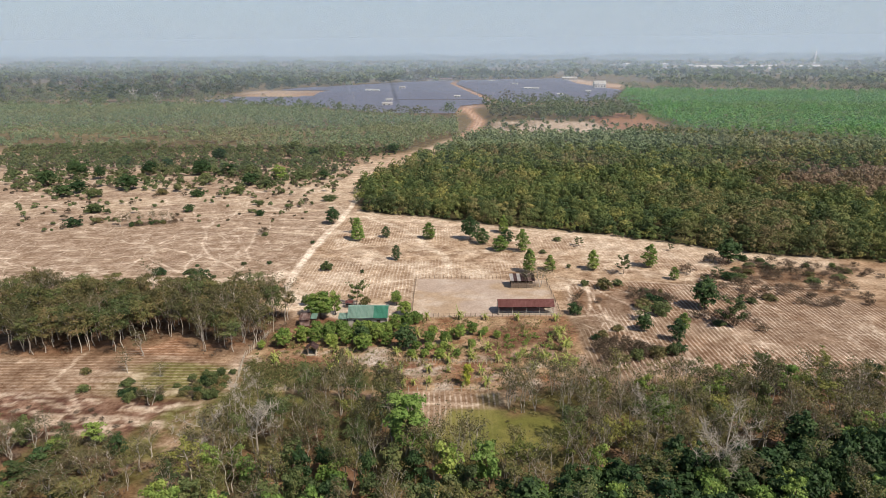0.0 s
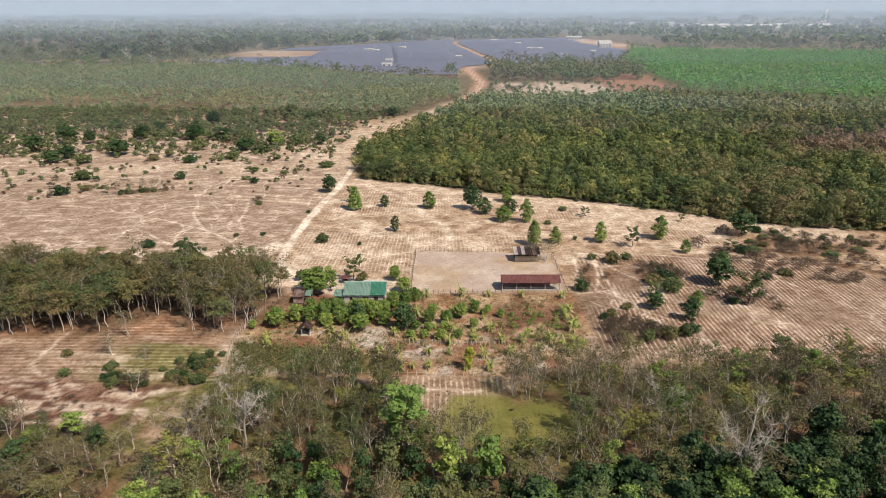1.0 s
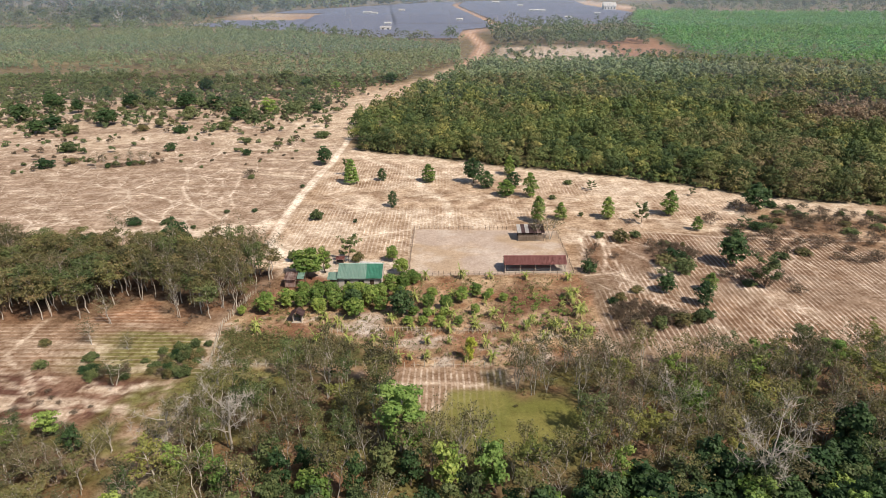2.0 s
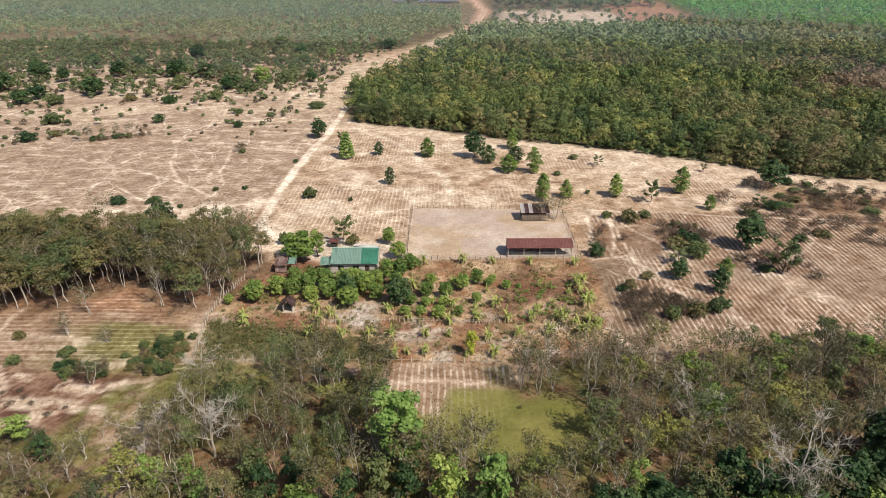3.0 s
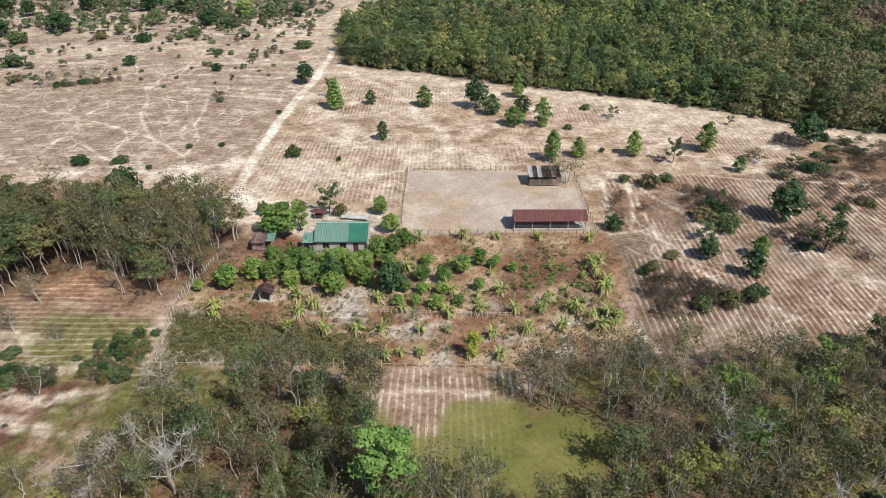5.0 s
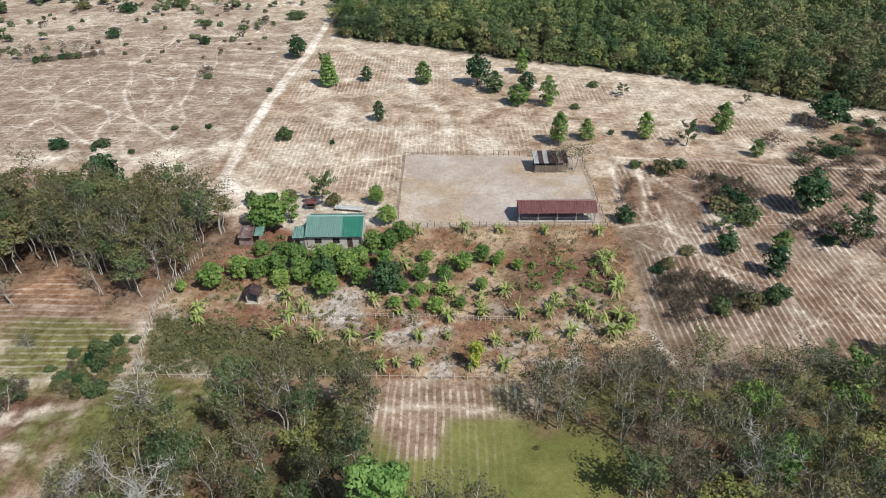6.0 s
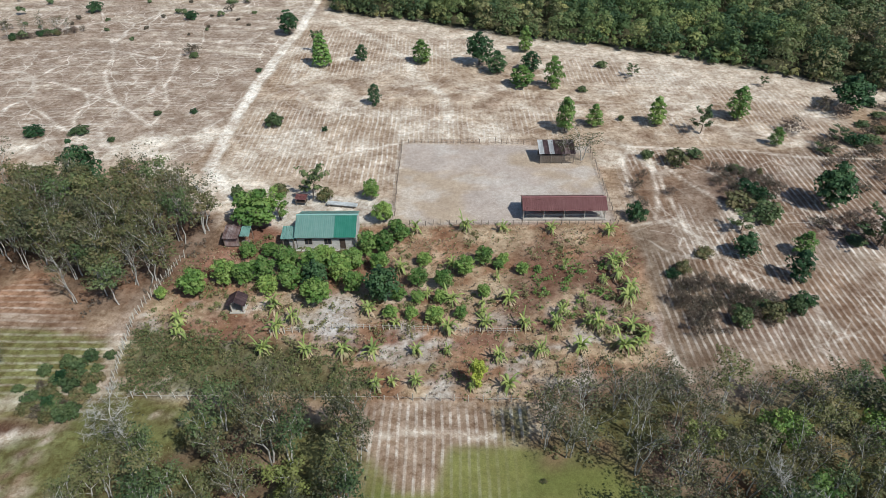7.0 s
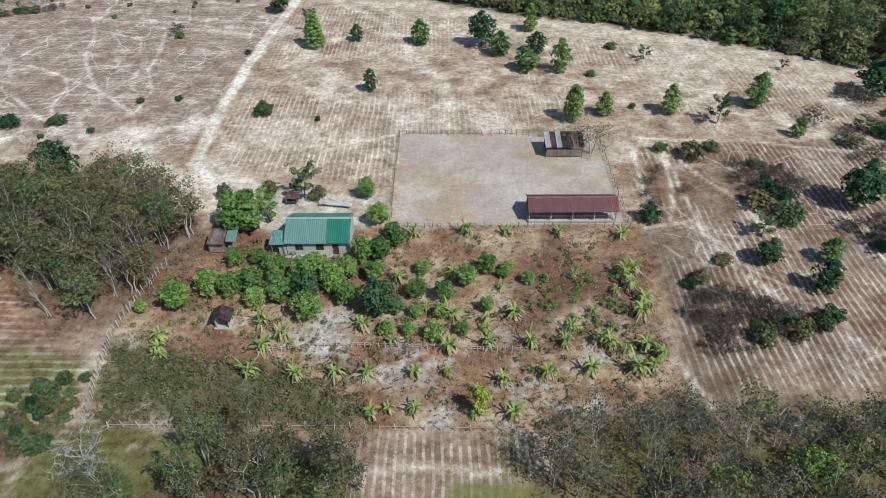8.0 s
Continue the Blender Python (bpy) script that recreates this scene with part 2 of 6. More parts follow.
def inside(px, py, poly):
    res = np.zeros(np.shape(px), bool)
    for (ax, ay), (bx, by) in zip(poly, poly[1:] + poly[:1]):
        if ay != by:
            res ^= ((ay > py) != (by > py)) & (px < (bx - ax) * (py - ay) / (by - ay) + ax)
    return res


def area(px, py, poly, soft=1.5):
    d = seg_dist(px, py, poly + poly[:1])
    return smooth(-soft, soft, np.where(inside(px, py, poly), d, -d))


def mesh_np(name, v, f, material, smooth_faces=False):
    """A mesh from arrays of corners and of equal-sided faces."""
    me = bpy.data.meshes.new(name)
    v, f = np.asarray(v, np.float32), np.asarray(f, np.int32)
    n, k = f.shape
    me.vertices.add(len(v))
    me.vertices.foreach_set("co", v.ravel())
    me.loops.add(n * k)
    me.loops.foreach_set("vertex_index", f.ravel())
    me.polygons.add(n)
    me.polygons.foreach_set("loop_start", np.arange(0, n * k, k, dtype=np.int32))
    if smooth_faces:
        me.polygons.foreach_set("use_smooth", np.ones(n, bool))
    me.update(calc_edges=True)
    me.materials.append(material)
    return me


# ---- the plan of the land ----
FOREST = [(-51.8, 252), (-24.5, 245), (5, 233.5), (34, 226), (59.4, 215.5), (74.5, 207.5), (95.4, 201.7), (114.7, 199), (330, 170), (420, 420), (250, 440),
          (135, 470), (90, 490), (-2, 484), (-16, 470), (-29, 440), (-44.6, 373), (-60, 309), (-63, 290), (-58, 268)]
PLANTATION = [(-640, 405), (-258, 420), (-184, 430), (-98, 404), (-57, 418), (-27, 500), (-35, 580), (-108, 625), (-220, 700), (-332, 742), (-460, 715), (-800, 750), (-900, 500)]
GREEN = [(150, 530), (222, 506), (262, 456), (480, 470), (620, 1000), (205, 1075), (150, 835)]
SOLAR = [(-395, 850), (-405, 1020), (-365, 1190), (-157, 1500), (160, 1640), (235, 1250), (150, 885), (-7, 832), (-38, 690), (-110, 684), (-225, 765)]
TRACK = [(-95, 1368), (0, 829), (-38, 783), (-15, 617), (-19, 526), (-33, 437), (-59, 381), (-67, 318), (-60, 276), (-58, 237), (-58.4, 199), (-57, 175), (-55, 161), (-47, 151)]
RUBBER = [(-150, 145), (-60, 147.5), (-50, 146), (-46.8, 141), (-48, 134), (-52, 124), (-57, 121), (-63, 124), (-67, 131), (-72, 130), (-80, 121), (-98, 118), (-150, 112)]
WOOD_MID = [(-47, 60), (-44, 92), (-38, 101.5), (-31, 106), (-20, 106.8), (-15.5, 104), (-14, 93), (-6, 91), (4, 88), (4, 60)]
WOOD_RIGHT = [(3, 106), (10, 112), (18, 114), (25, 112.5), (30, 112), (38, 115), (45, 116), (58, 120), (80, 118), (95, 60), (5, 60), (5, 88), (11, 91.5), (16, 97), (13, 103), (4, 103.5)]
WOOD_LEFT = [(-105, 60), (-100, 80), (-86, 87), (-72, 90), (-60, 89), (-50, 86), (-49, 60)]
YARD = [site(-18.0, 0), site(-18.0, 27.5), site(18.4, 26), site(18.4, 0)]
ORCHARD = [(-51.5, 133), (-46, 137), (-26, 146), (-18, 145), (19, 148.5), (20, 143), (20.5, 126), (19.5, 118), (2.4, 110.8), (-16, 109.6), (-46, 107.6), (-50.3, 120)]

TRAILS_WEST = [[(-115.7, 198.1), (-104.2, 195.8), (-96.5, 191.8), (-87.6, 187.4), (-80.4, 182.3), (-73.8, 176.9), (-70.4, 170.8), (-66.6, 164.8)],
               [(-101.2, 175.6), (-94.5, 175.2), (-89.2, 173.7), (-83.2, 168.5), (-78.5, 164)], [(-70.4, 170.8), (-65.6, 172.6), (-59.8, 173.3), (-56.9, 175.9)],
               [(-87.6, 187.4), (-91.8, 193.7), (-97.3, 202.4), (-100.6, 213.5), (-107.5, 225.7)], [(-89.2, 173.7), (-91.8, 180.2), (-93.5, 187.9), (-96.5, 191.8)],
               [(-73.8, 176.9), (-74.4, 187.4), (-79.3, 195.5), (-81.5, 207.8), (-84.4, 216.9)], [(-105.8, 185.3), (-99.4, 180.6), (-91.3, 173.9)],
               [(-56.2, 174), (-47, 173.9), (-43.3, 177.1)], [(-52.8, 211.8), (-49.8, 199.3), (-41.5, 188.7)], [(-33.2, 166.5), (-29.5, 169.4), (-20, 173.6)]]
WIDE_TRAILS = [[(-95.3, 166.3), (-87.5, 166.1), (-85.1, 169.8), (-77.3, 168.2), (-70.4, 170.8), (-65.6, 172.6)], [(-90.7, 159.2), (-81.3, 161.8), (-72.3, 165.8), (-66.6, 164.8)],
               [(-49.5, 243.4), (-35.5, 230.1), (-25.6, 215.8), (-20.4, 203.2), (-14.6, 195.9), (-12, 182)], [(19.6, 177.3), (23.4, 174.6), (26.5, 168)]]
TRAILS_EAST = [[(19.6, 177.3), (23.4, 174.6), (29.1, 174.2), (42.1, 175.1), (50.2, 173.7), (57.2, 172.8), (66.4, 173.1), (100, 172)],
               [(27.2, 169.9), (27.4, 164.7), (27.9, 156.2), (29, 147.1), (31.9, 140), (38, 132)], [(21.2, 171.7), (21.7, 165.3), (21.3, 160.3), (21.8, 155.3)],
               [(26, 170), (29.1, 167.9), (32.2, 162), (35.4, 157.6), (36.5, 154.1), (38.4, 150.1)], [(26.6, 166.7), (26.5, 159.7), (24.4, 150.7), (25.5, 149.2)],
               [(20.5, 148), (24.1, 149.5), (27.9, 151)], [(18.6, 139.5), (19.2, 135.3), (19.5, 129.5), (20.4, 126), (20.2, 122), (23, 116)], [(1.4, 131.7), (5, 129.7), (8.8, 127.5)]]


def land(y):
    """The country rises gently towards the horizon."""
    return 60.0 * smooth(2300, 5600, y)


def steps(mid, step, far_a, far_b, growth):
    """Grid lines: close together in the middle, wider apart towards the horizon."""
    mid = list(mid)
    hi, s = [mid[-1] + step], step
    while hi[-1] < far_b:
        s *= growth
        hi.append(hi[-1] + s)
    lo, s = [mid[0] - step], step
    while lo[-1] > far_a:
        s *= growth
        lo.append(lo[-1] - s)
    return np.array(lo[::-1] + mid + hi)


def build_ground():
    xs = steps(np.concatenate([np.arange(-112, -57, 0.5), np.arange(-57, 18, 0.9), np.arange(18, 46, 0.6), np.arange(46, 76, 1.0)]), 0.9, -4900, 4900, 1.1)
    ys = steps(np.concatenate([np.arange(86, 140, 0.9), np.arange(140, 200, 0.55), np.arange(200, 250, 0.85)]), 0.9, -1500, 4900, 1.06)
    gx, gy = np.meshgrid(xs, ys)
    x, y = gx.ravel(), gy.ravel()
    wob = (fbm(x / 9, y / 9, 3) - 0.5) * 5
    wob2 = (fbm(x / 9, y / 9, 8) - 0.5) * 5
    wx, wy = x + wob, y + wob2
    big, mid, small = fbm(x / 60, y / 60, 11), fbm(x / 14, y / 14, 21), fbm(x / 2.6, y / 2.6, 31)
    col = np.empty((x.size, 3))
    SAND, PALE, DRY, BROWN = np.array([0.50, 0.39, 0.28]), np.array([0.64, 0.54, 0.42]), np.array([0.35, 0.245, 0.155]), np.array([0.23, 0.145, 0.09])
    RED, GRASS, LITTER, SCRUB = np.array([0.29, 0.165, 0.095]), np.array([0.17, 0.165, 0.055]), np.array([0.135, 0.085, 0.055]), np.array([0.17, 0.135, 0.075])
    rows_y, rows_x = np.zeros(x.size), np.zeros(x.size)

    def lay(colour, k):
        nonlocal col
        col = col + (colour - col) * np.clip(k, 0, 1)[:, None]

    # dry field everywhere near, scrub land far off
    col[:] = DRY
    lay(SAND, smooth(0.42, 0.72, mid * 0.6 + big * 0.4))
    lay(BROWN, smooth(0.48, 0.7, fbm(x / 7, y / 7, 41)) * 0.6)
    far = smooth(380, 440, y + wob * 3)
    lay(SCRUB, far)
    lay(np.array([0.40, 0.31, 0.21]), far * smooth(0.62, 0.75, fbm(x / 120, y / 60, 51)) * smooth(1500, 600, y))
    # left field: streaks across and a web of foot trails
    left = area(wx, wy, [(-300, 160), (-58, 164), (-59, 275), (-70, 330), (-320, 390)], 3)
    streak = fbm(x / 6, y / 1.6, 61)
    lay(np.array([0.335, 0.255, 0.19]), left * 0.8)
    lay(PALE, left * smooth(0.56, 0.68, streak) * smooth(0.42, 0.6, big * 0.4 + mid * 0.6) * 0.8)
    lay(PALE, area(x + wob * 2, y + wob2, [(-110, 160), (-60, 160), (-53, 172), (-60, 178), (-85, 170)], 4) * smooth(0.35, 0.6, mid) * 0.85)
    rows_x += left * 0.42
    trails = left + 0.6 * area(wx, wy, [(22, 122), (22, 200), (80, 195), (95, 140), (60, 122)], 4) + 0.5 * area(wx, wy, [(-55, 176), (-55, 240), (20, 222), (20, 178)], 4)
    # bright band along the forest, middle field with rows, right field with rows
    band = smooth(16, 3, seg_dist(wx, wy, [(-50, 248), (5, 231), (59, 212), (95, 199)]))
    lay(PALE, band * 0.75)
    middle = area(wx, wy, [(-49, 160), (-55, 172), (-56, 240), (5, 226), (70, 200), (70, 176), (-18, 172), (-19, 157)], 3)
    lay(SAND, middle * 0.5)
    lay(PALE, middle * smooth(0.52, 0.7, fbm(x / 8, y / 10, 83)) * 0.7)
    rows_y += middle * np.maximum(smooth(0.36, 0.54, fbm(x / 22, y / 22, 85)) * 0.75, 0.9 * smooth(196, 182, y) * smooth(0, -14, x))
    right = area(wx, wy, [(21, 118), (21, 172), (75, 178), (110, 150), (95, 112), (50, 120)], 3)
    lay(np.array([0.235, 0.165, 0.115]), right * 0.9)
    lay(BROWN, right * smooth(0.46, 0.62, fbm(x / 12, y / 9, 91)) * 0.8)
    lay(PALE, right * smooth(0.62, 0.75, fbm(x / 10, y / 14, 93)) * 0.3)
    rows_y += right * np.maximum(smooth(0.35, 0.5, fbm(x / 18, y / 18, 95)) * 0.75, smooth(40, 52, x) * smooth(142, 132, y))
    for poly in ([(22, 128), (23, 138), (31, 136), (41, 133), (43, 129), (34, 124), (26, 122)], [(35, 156), (36, 168), (47, 169), (50, 160), (42, 154)], [(48, 146), (49, 155), (63, 157), (66, 148), (56, 143)]):
        lay(np.array([0.19, 0.125, 0.09]), area(wx, wy, poly, 2.5) * 0.8)
    lay(BROWN * 0.85, area(wx, wy, [(57, 160), (60, 184), (80, 192), (104, 184), (104, 158), (75, 156)], 4) * smooth(0.3, 0.5, fbm(x / 9, y / 9, 99)) * 0.9)
    lay(np.array([0.20, 0.145, 0.098]), area(wx, wy, [(17.5, 112), (18.6, 147), (23, 147), (31, 137), (29, 121), (40, 113)], 2) * (0.7 + 0.25 * smooth(0.35, 0.6, small)))
    lay(BROWN, middle * smooth(0.53, 0.64, fbm(x / 3.2, y / 2.0, 161)) * smooth(0.36, 0.55, fbm(x / 15, y / 15, 163)) * 0.6)
    # pale crossing by the yard gate
    for cx, cy, r in ((-3, 178, 7), (19, 171, 4.5), (-52, 158, 9), (-62, 158, 7), (-78, 156, 5), (-30, 149, 5), (-36, 147, 5), (-60, 172, 5)):
        lay(PALE, smooth(r, r * 0.3, np.hypot(wx - cx, wy - cy)) * 0.85)
    for cx, cy, r in ((-8, 222, 11), (-22, 186, 5), (-29, 172, 4), (34, 208, 10), (-70, 168, 6), (-50, 152, 5)):
        lay(PALE, smooth(r, r * 0.3, np.hypot(wx - cx, wy - cy)) * 0.6)
    # beaten paths
    jx, jy = x + wob * 0.22, y + wob2 * 0.22
    for lines, width, most in ((TRAILS_WEST, 0.55, 0.75), (TRAILS_EAST, 0.5, 0.6)):
        for line in lines:
            lay(np.array([0.78, 0.68, 0.55]), smooth(width, 0.12, seg_dist(jx, jy, line)) * most * (0.55 + 0.45 * smooth(0.35, 0.6, small)))
    for line in WIDE_TRAILS:
        lay(np.array([0.66, 0.57, 0.45]), smooth(1.8, 0.4, seg_dist(jx, jy, line)) * (0.25 + 0.65 * smooth(0.3, 0.6, small)))
    # the yard: trodden grey earth
    yard = area(x + wob * 0.1, y + wob2 * 0.1, YARD, 0.6)
    lay(np.array([0.43, 0.35, 0.285]), yard)
    lay(np.array([0.40, 0.29, 0.175]), yard * smooth(0.5, 0.7, fbm(x / 9, y / 7, 101)) * 0.6)
    lay(np.array([0.52, 0.45, 0.38]), yard * smooth(0.55, 0.7, fbm(x / 6, y / 5, 103)) * 0.6)
    rows_y *= 1 - yard
    # the orchard: red-brown earth with straw and pale litter
    orch = area(wx * 0.4 + x * 0.6, wy * 0.4 + y * 0.6, ORCHARD, 1.0)
    lay(RED, orch)
    lay(np.array([0.40, 0.295, 0.185]), orch * smooth(0.36, 0.60, fbm(x / 5, y / 4, 111)) * 0.9)
    lay(np.array([0.20, 0.105, 0.07]), orch * smooth(0.55, 0.7, fbm(x / 7, y / 5, 113)) * 0.8)
    lay(np.array([0.46, 0.40, 0.33]), orch * smooth(0.54, 0.68, fbm(x / 3.5, y / 2.6, 115)) * smooth(134, 120, y) * 0.9)
    lay(np.array([0.50, 0.45, 0.40]), area(wx, wy, [(-26, 119), (-26, 126.5), (-20.5, 128), (-20, 120)], 1.5) * 0.8)
    lay(np.array([0.105, 0.10, 0.042]), area(wx, wy, [(-50, 119), (-47, 108.4), (-20, 110), (-16, 113), (-31, 118.5)], 2) * smooth(0.2, 0.36, fbm(x / 4, y / 3, 147)) * 0.9)
    lay(np.array([0.16, 0.085, 0.055]), area(wx, wy, [(1, 124), (3, 142), (17, 143.5), (18, 124)], 2) * smooth(0.25, 0.45, mid) * 0.75)
    rows_y *= 1 - orch
    rows_x *= 1 - orch
    # swept earth round the house
    lay(SAND, area(wx, wy, [(-46, 148), (-44, 160), (-19, 158), (-19, 150)], 4) * 0.7)
    lay(PALE, area(wx, wy, [(-58, 149), (-54, 160), (-44, 158), (-37, 155), (-37, 148), (-44, 145.5)], 2) * 0.8)
    lay(np.array([0.55, 0.48, 0.39]), area(wx, wy, [(-41, 143), (-38, 154), (-20, 154), (-19, 147), (-24, 145.5)], 1.5) * 0.9)
    lay(np.array([0.25, 0.12, 0.08]), area(wx, wy, [(-47, 132), (-46, 144), (-40, 146), (-34, 143), (-36, 135)], 1.5) * 0.8)
    # near left field with green flush
    near_left = area(wx, wy, [(-140, 84), (-140, 113), (-98, 117), (-78, 122), (-70, 131), (-64, 124), (-55, 119), (-49, 119), (-46, 106), (-52, 98), (-60, 90), (-66, 70), (-140, 60)], 1.5)
    lay(np.array([0.26, 0.175, 0.115]), near_left)
    lay(np.array([0.30, 0.165, 0.095]), near_left * smooth(118, 124, y) * 0.8)
    lay(GRASS, near_left * smooth(0.36, 0.55, fbm(x / 10, y / 5, 121)) * smooth(-78, -64, x) * smooth(122, 117, y) * 0.9)
    lay(PALE, near_left * smooth(0.58, 0.7, fbm(x / 12, y / 2.2, 123)) * 0.5)
    lay(np.array([0.25, 0.155, 0.11]), near_left * smooth(106, 101, y) * 0.9)
    lay(np.array([0.11, 0.055, 0.04]), near_left * smooth(0.46, 0.54, 0.6 * fbm(x / 4, y / 2, 125) + 0.4 * fbm(x / 1.6, y / 0.9, 128)) * smooth(106, 101, y) * 0.9)
    lay(PALE, near_left * smooth(0.52, 0.62, fbm(x / 4, y / 1.4, 127)) * smooth(106, 101, y) * 0.75)
    rows_x += near_left * smooth(102, 107, y) * 0.36
    for line in ([(-140, 104), (-85, 102), (-70, 97), (-52, 95)], [(-120, 90), (-80, 93), (-65.4, 97.2), (-57.6, 96.2), (-52.8, 95.9), (-42.1, 94.1)], [(-86, 122), (-84, 110), (-72, 98)]):
        lay(PALE, smooth(0.7, 0.25, seg_dist(wx, wy, line)) * 0.6)
    lay(np.array([0.46, 0.36, 0.27]), smooth(1.6, 0.7, seg_dist(x, y, [(-47.5, 145), (-51.0, 133), (-52.2, 121), (-49, 108)])) * 0.75)
    # mossy hollow and the strip behind the lower fence
    lay(GRASS * 0.75, area(wx, wy, [(-50, 96), (-49, 106), (-30, 107.5), (-16, 106), (-15, 92), (-40, 92)], 1.2) * 0.85)
    low = area(wx, wy, [(-15.5, 88), (-14, 105), (2, 106), (14, 104.5), (18, 98), (13, 88), (2, 82)], 1.2)
    lay(np.array([0.145, 0.15, 0.042]), low)
    lay(np.array([0.20, 0.185, 0.06]), low * smooth(0.45, 0.65, fbm(x / 6, y / 6, 131)) * 0.7)
    strip = area(wx * 0.3 + x * 0.7, wy * 0.3 + y * 0.7, [(-17, 104.5), (-16.6, 109.6), (3, 110.6), (3, 106), (-6, 104), (-7, 98), (-11, 98)], 0.8)
    lay(np.array([0.31, 0.22, 0.15]), strip)
    lay(GRASS, strip * smooth(-3, 1, x) * 0.6)
    rows_y = np.where(strip > 0.5, 0.7 * strip, rows_y) + 0.16 * low * (1 - strip) * smooth(4, -4, x)
    lay(PALE, smooth(0.5, 0.2, seg_dist(x + wob * 0.2, y + wob2 * 0.2, [(-17, 104.6), (-10, 105.6), (-1, 106.3)])) * 0.8)
    lay(PALE, smooth(0.35, 0.15, seg_dist(x + wob * 0.2, y + wob2 * 0.2, [(-44, 106.2), (-38, 105.5), (-33, 104.0)])) * 0.8)
    # leaf litter under the woods
    for poly in (RUBBER, WOOD_MID, WOOD_RIGHT, WOOD_LEFT):
        k = area(wx, wy, poly, 2.5)
        lay(LITTER, k * 0.85)
        if poly is not RUBBER:
            lay(GRASS * 0.7, k * smooth(0.38, 0.52, fbm(x / 7, y / 6, 143)) * 0.85)
        lay(np.array([0.24, 0.14, 0.085]), k * smooth(0.5, 0.65, fbm(x / 6, y / 5, 141)) * 0.7)
        rows_x *= 1 - k
        rows_y *= 1 - k
    lay(GRASS * 0.85, area(wx, wy, [(-64, 86), (-57, 98), (-48, 107.3), (-30, 107.6), (-32, 103.5), (-44, 98), (-50, 86)], 1.5) * smooth(0.32, 0.5, fbm(x / 4, y / 3, 145)) * 0.9)
    # forest floor: dark green, its colour deepened for the shaded gaps between crowns
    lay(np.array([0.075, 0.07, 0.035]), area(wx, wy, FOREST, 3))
    lay(SCRUB, area(wx, wy, PLANTATION, 6) * 0.8)
    lay(np.array([0.34, 0.29, 0.165]), area(wx, wy, PLANTATION, 6) * smooth(-80, -200, x) * smooth(0.5, 0.64, fbm(x / 70, y / 14, 53)) * smooth(620, 480, y) * 0.8)
    lay(np.array([0.11, 0.13, 0.05]), area(wx, wy, GREEN, 6))
    # works ground of the solar field, sandy clearing, track and path
    lay(np.array([0.34, 0.23, 0.155]), area(wx, wy, SOLAR, 10))
    lay(np.array([0.44, 0.34, 0.24]), area(wx, wy, [(-430, 930), (-430, 1120), (-330, 1200), (-270, 1040), (-300, 930)], 12) * smooth(0.35, 0.55, big))
    lay(np.array([0.48, 0.40, 0.31]), area(wx, wy, [(0, 505), (0, 618), (60, 628), (96, 600), (98, 510)], 8) * smooth(0.25, 0.45, mid))
    lay(np.array([0.36, 0.20, 0.13]), area(wx, wy, [(98, 500), (90, 680), (150, 720), (150, 540), (140, 490)], 8) * 0.8)
    lay(np.array([0.50, 0.38, 0.28]), area(wx, wy, [(110, 1480), (120, 1640), (190, 1640), (260, 1270), (230, 1230)], 12))
    lay(np.array([0.58, 0.52, 0.46]), area(wx, wy, [(620, 2500), (640, 2900), (1280, 2850), (1230, 2480)], 40) * 0.9)
    d = seg_dist(wx * 0.5 + x * 0.5, wy * 0.5 + y * 0.5, TRACK)
    lay(np.array([0.42, 0.26, 0.175]), smooth(9, 3, d) * smooth(360, 430, y) * 0.9)
    lay(np.array([0.45, 0.30, 0.20]), smooth(5, 1.8, d) * smooth(255, 300, y) * 0.8)
    lay(np.array([0.74, 0.65, 0.53]), smooth(1.5, 0.8, seg_dist(wx * 0.25 + x * 0.75, wy * 0.25 + y * 0.75, TRACK)) * smooth(330, 290, y))
    edge = seg_dist(x + wob * 1.6, y + wob2 * 1.6, TRACK)
    lay(np.array([0.54, 0.43, 0.315]), smooth(16, 5, edge) * smooth(258, 300, y) * smooth(540, 440, y) * (0.45 + 0.5 * smooth(0.35, 0.6, mid)))
    lay(np.array([0.52, 0.42, 0.31]), smooth(46, 12, edge) * smooth(-48, -62, x) * smooth(255, 290, y) * smooth(420, 380, y) * (0.2 + 0.6 * smooth(0.38, 0.56, fbm(x / 10, y / 6, 153))))
    for off in (-1.6, 1.6):
        lay(np.array([0.58, 0.42, 0.31]), smooth(1.3, 0.6, seg_dist(x + off, y, TRACK)) * smooth(290, 330, y) * 0.8)
    scrubby = area(wx, wy, [(-330, 240), (-64, 240), (-66, 300), (-62, 400), (-330, 420)], 8)
    lay(np.array([0.56, 0.46, 0.34]), scrubby * smooth(0.46, 0.62, fbm(x / 16, y / 9, 151)) * 0.7)
    # fine speckle
    col *= (0.86 + 0.28 * small)[:, None]
    z = (mid - 0.5) * 0.25 * smooth(70, 120, y) + land(y)
    v = np.stack([x, y, z - 0.02], 1)
    nx, ny = len(xs), len(ys)
    i, j = np.meshgrid(np.arange(ny - 1), np.arange(nx - 1), indexing="ij")
    f = np.stack([i * nx + j, i * nx + j + 1, (i + 1) * nx + j + 1, (i + 1) * nx + j], -1).reshape(-1, 4)
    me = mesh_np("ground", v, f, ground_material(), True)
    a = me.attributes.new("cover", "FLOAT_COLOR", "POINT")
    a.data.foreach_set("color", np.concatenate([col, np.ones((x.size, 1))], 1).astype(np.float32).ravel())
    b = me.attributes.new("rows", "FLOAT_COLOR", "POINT")
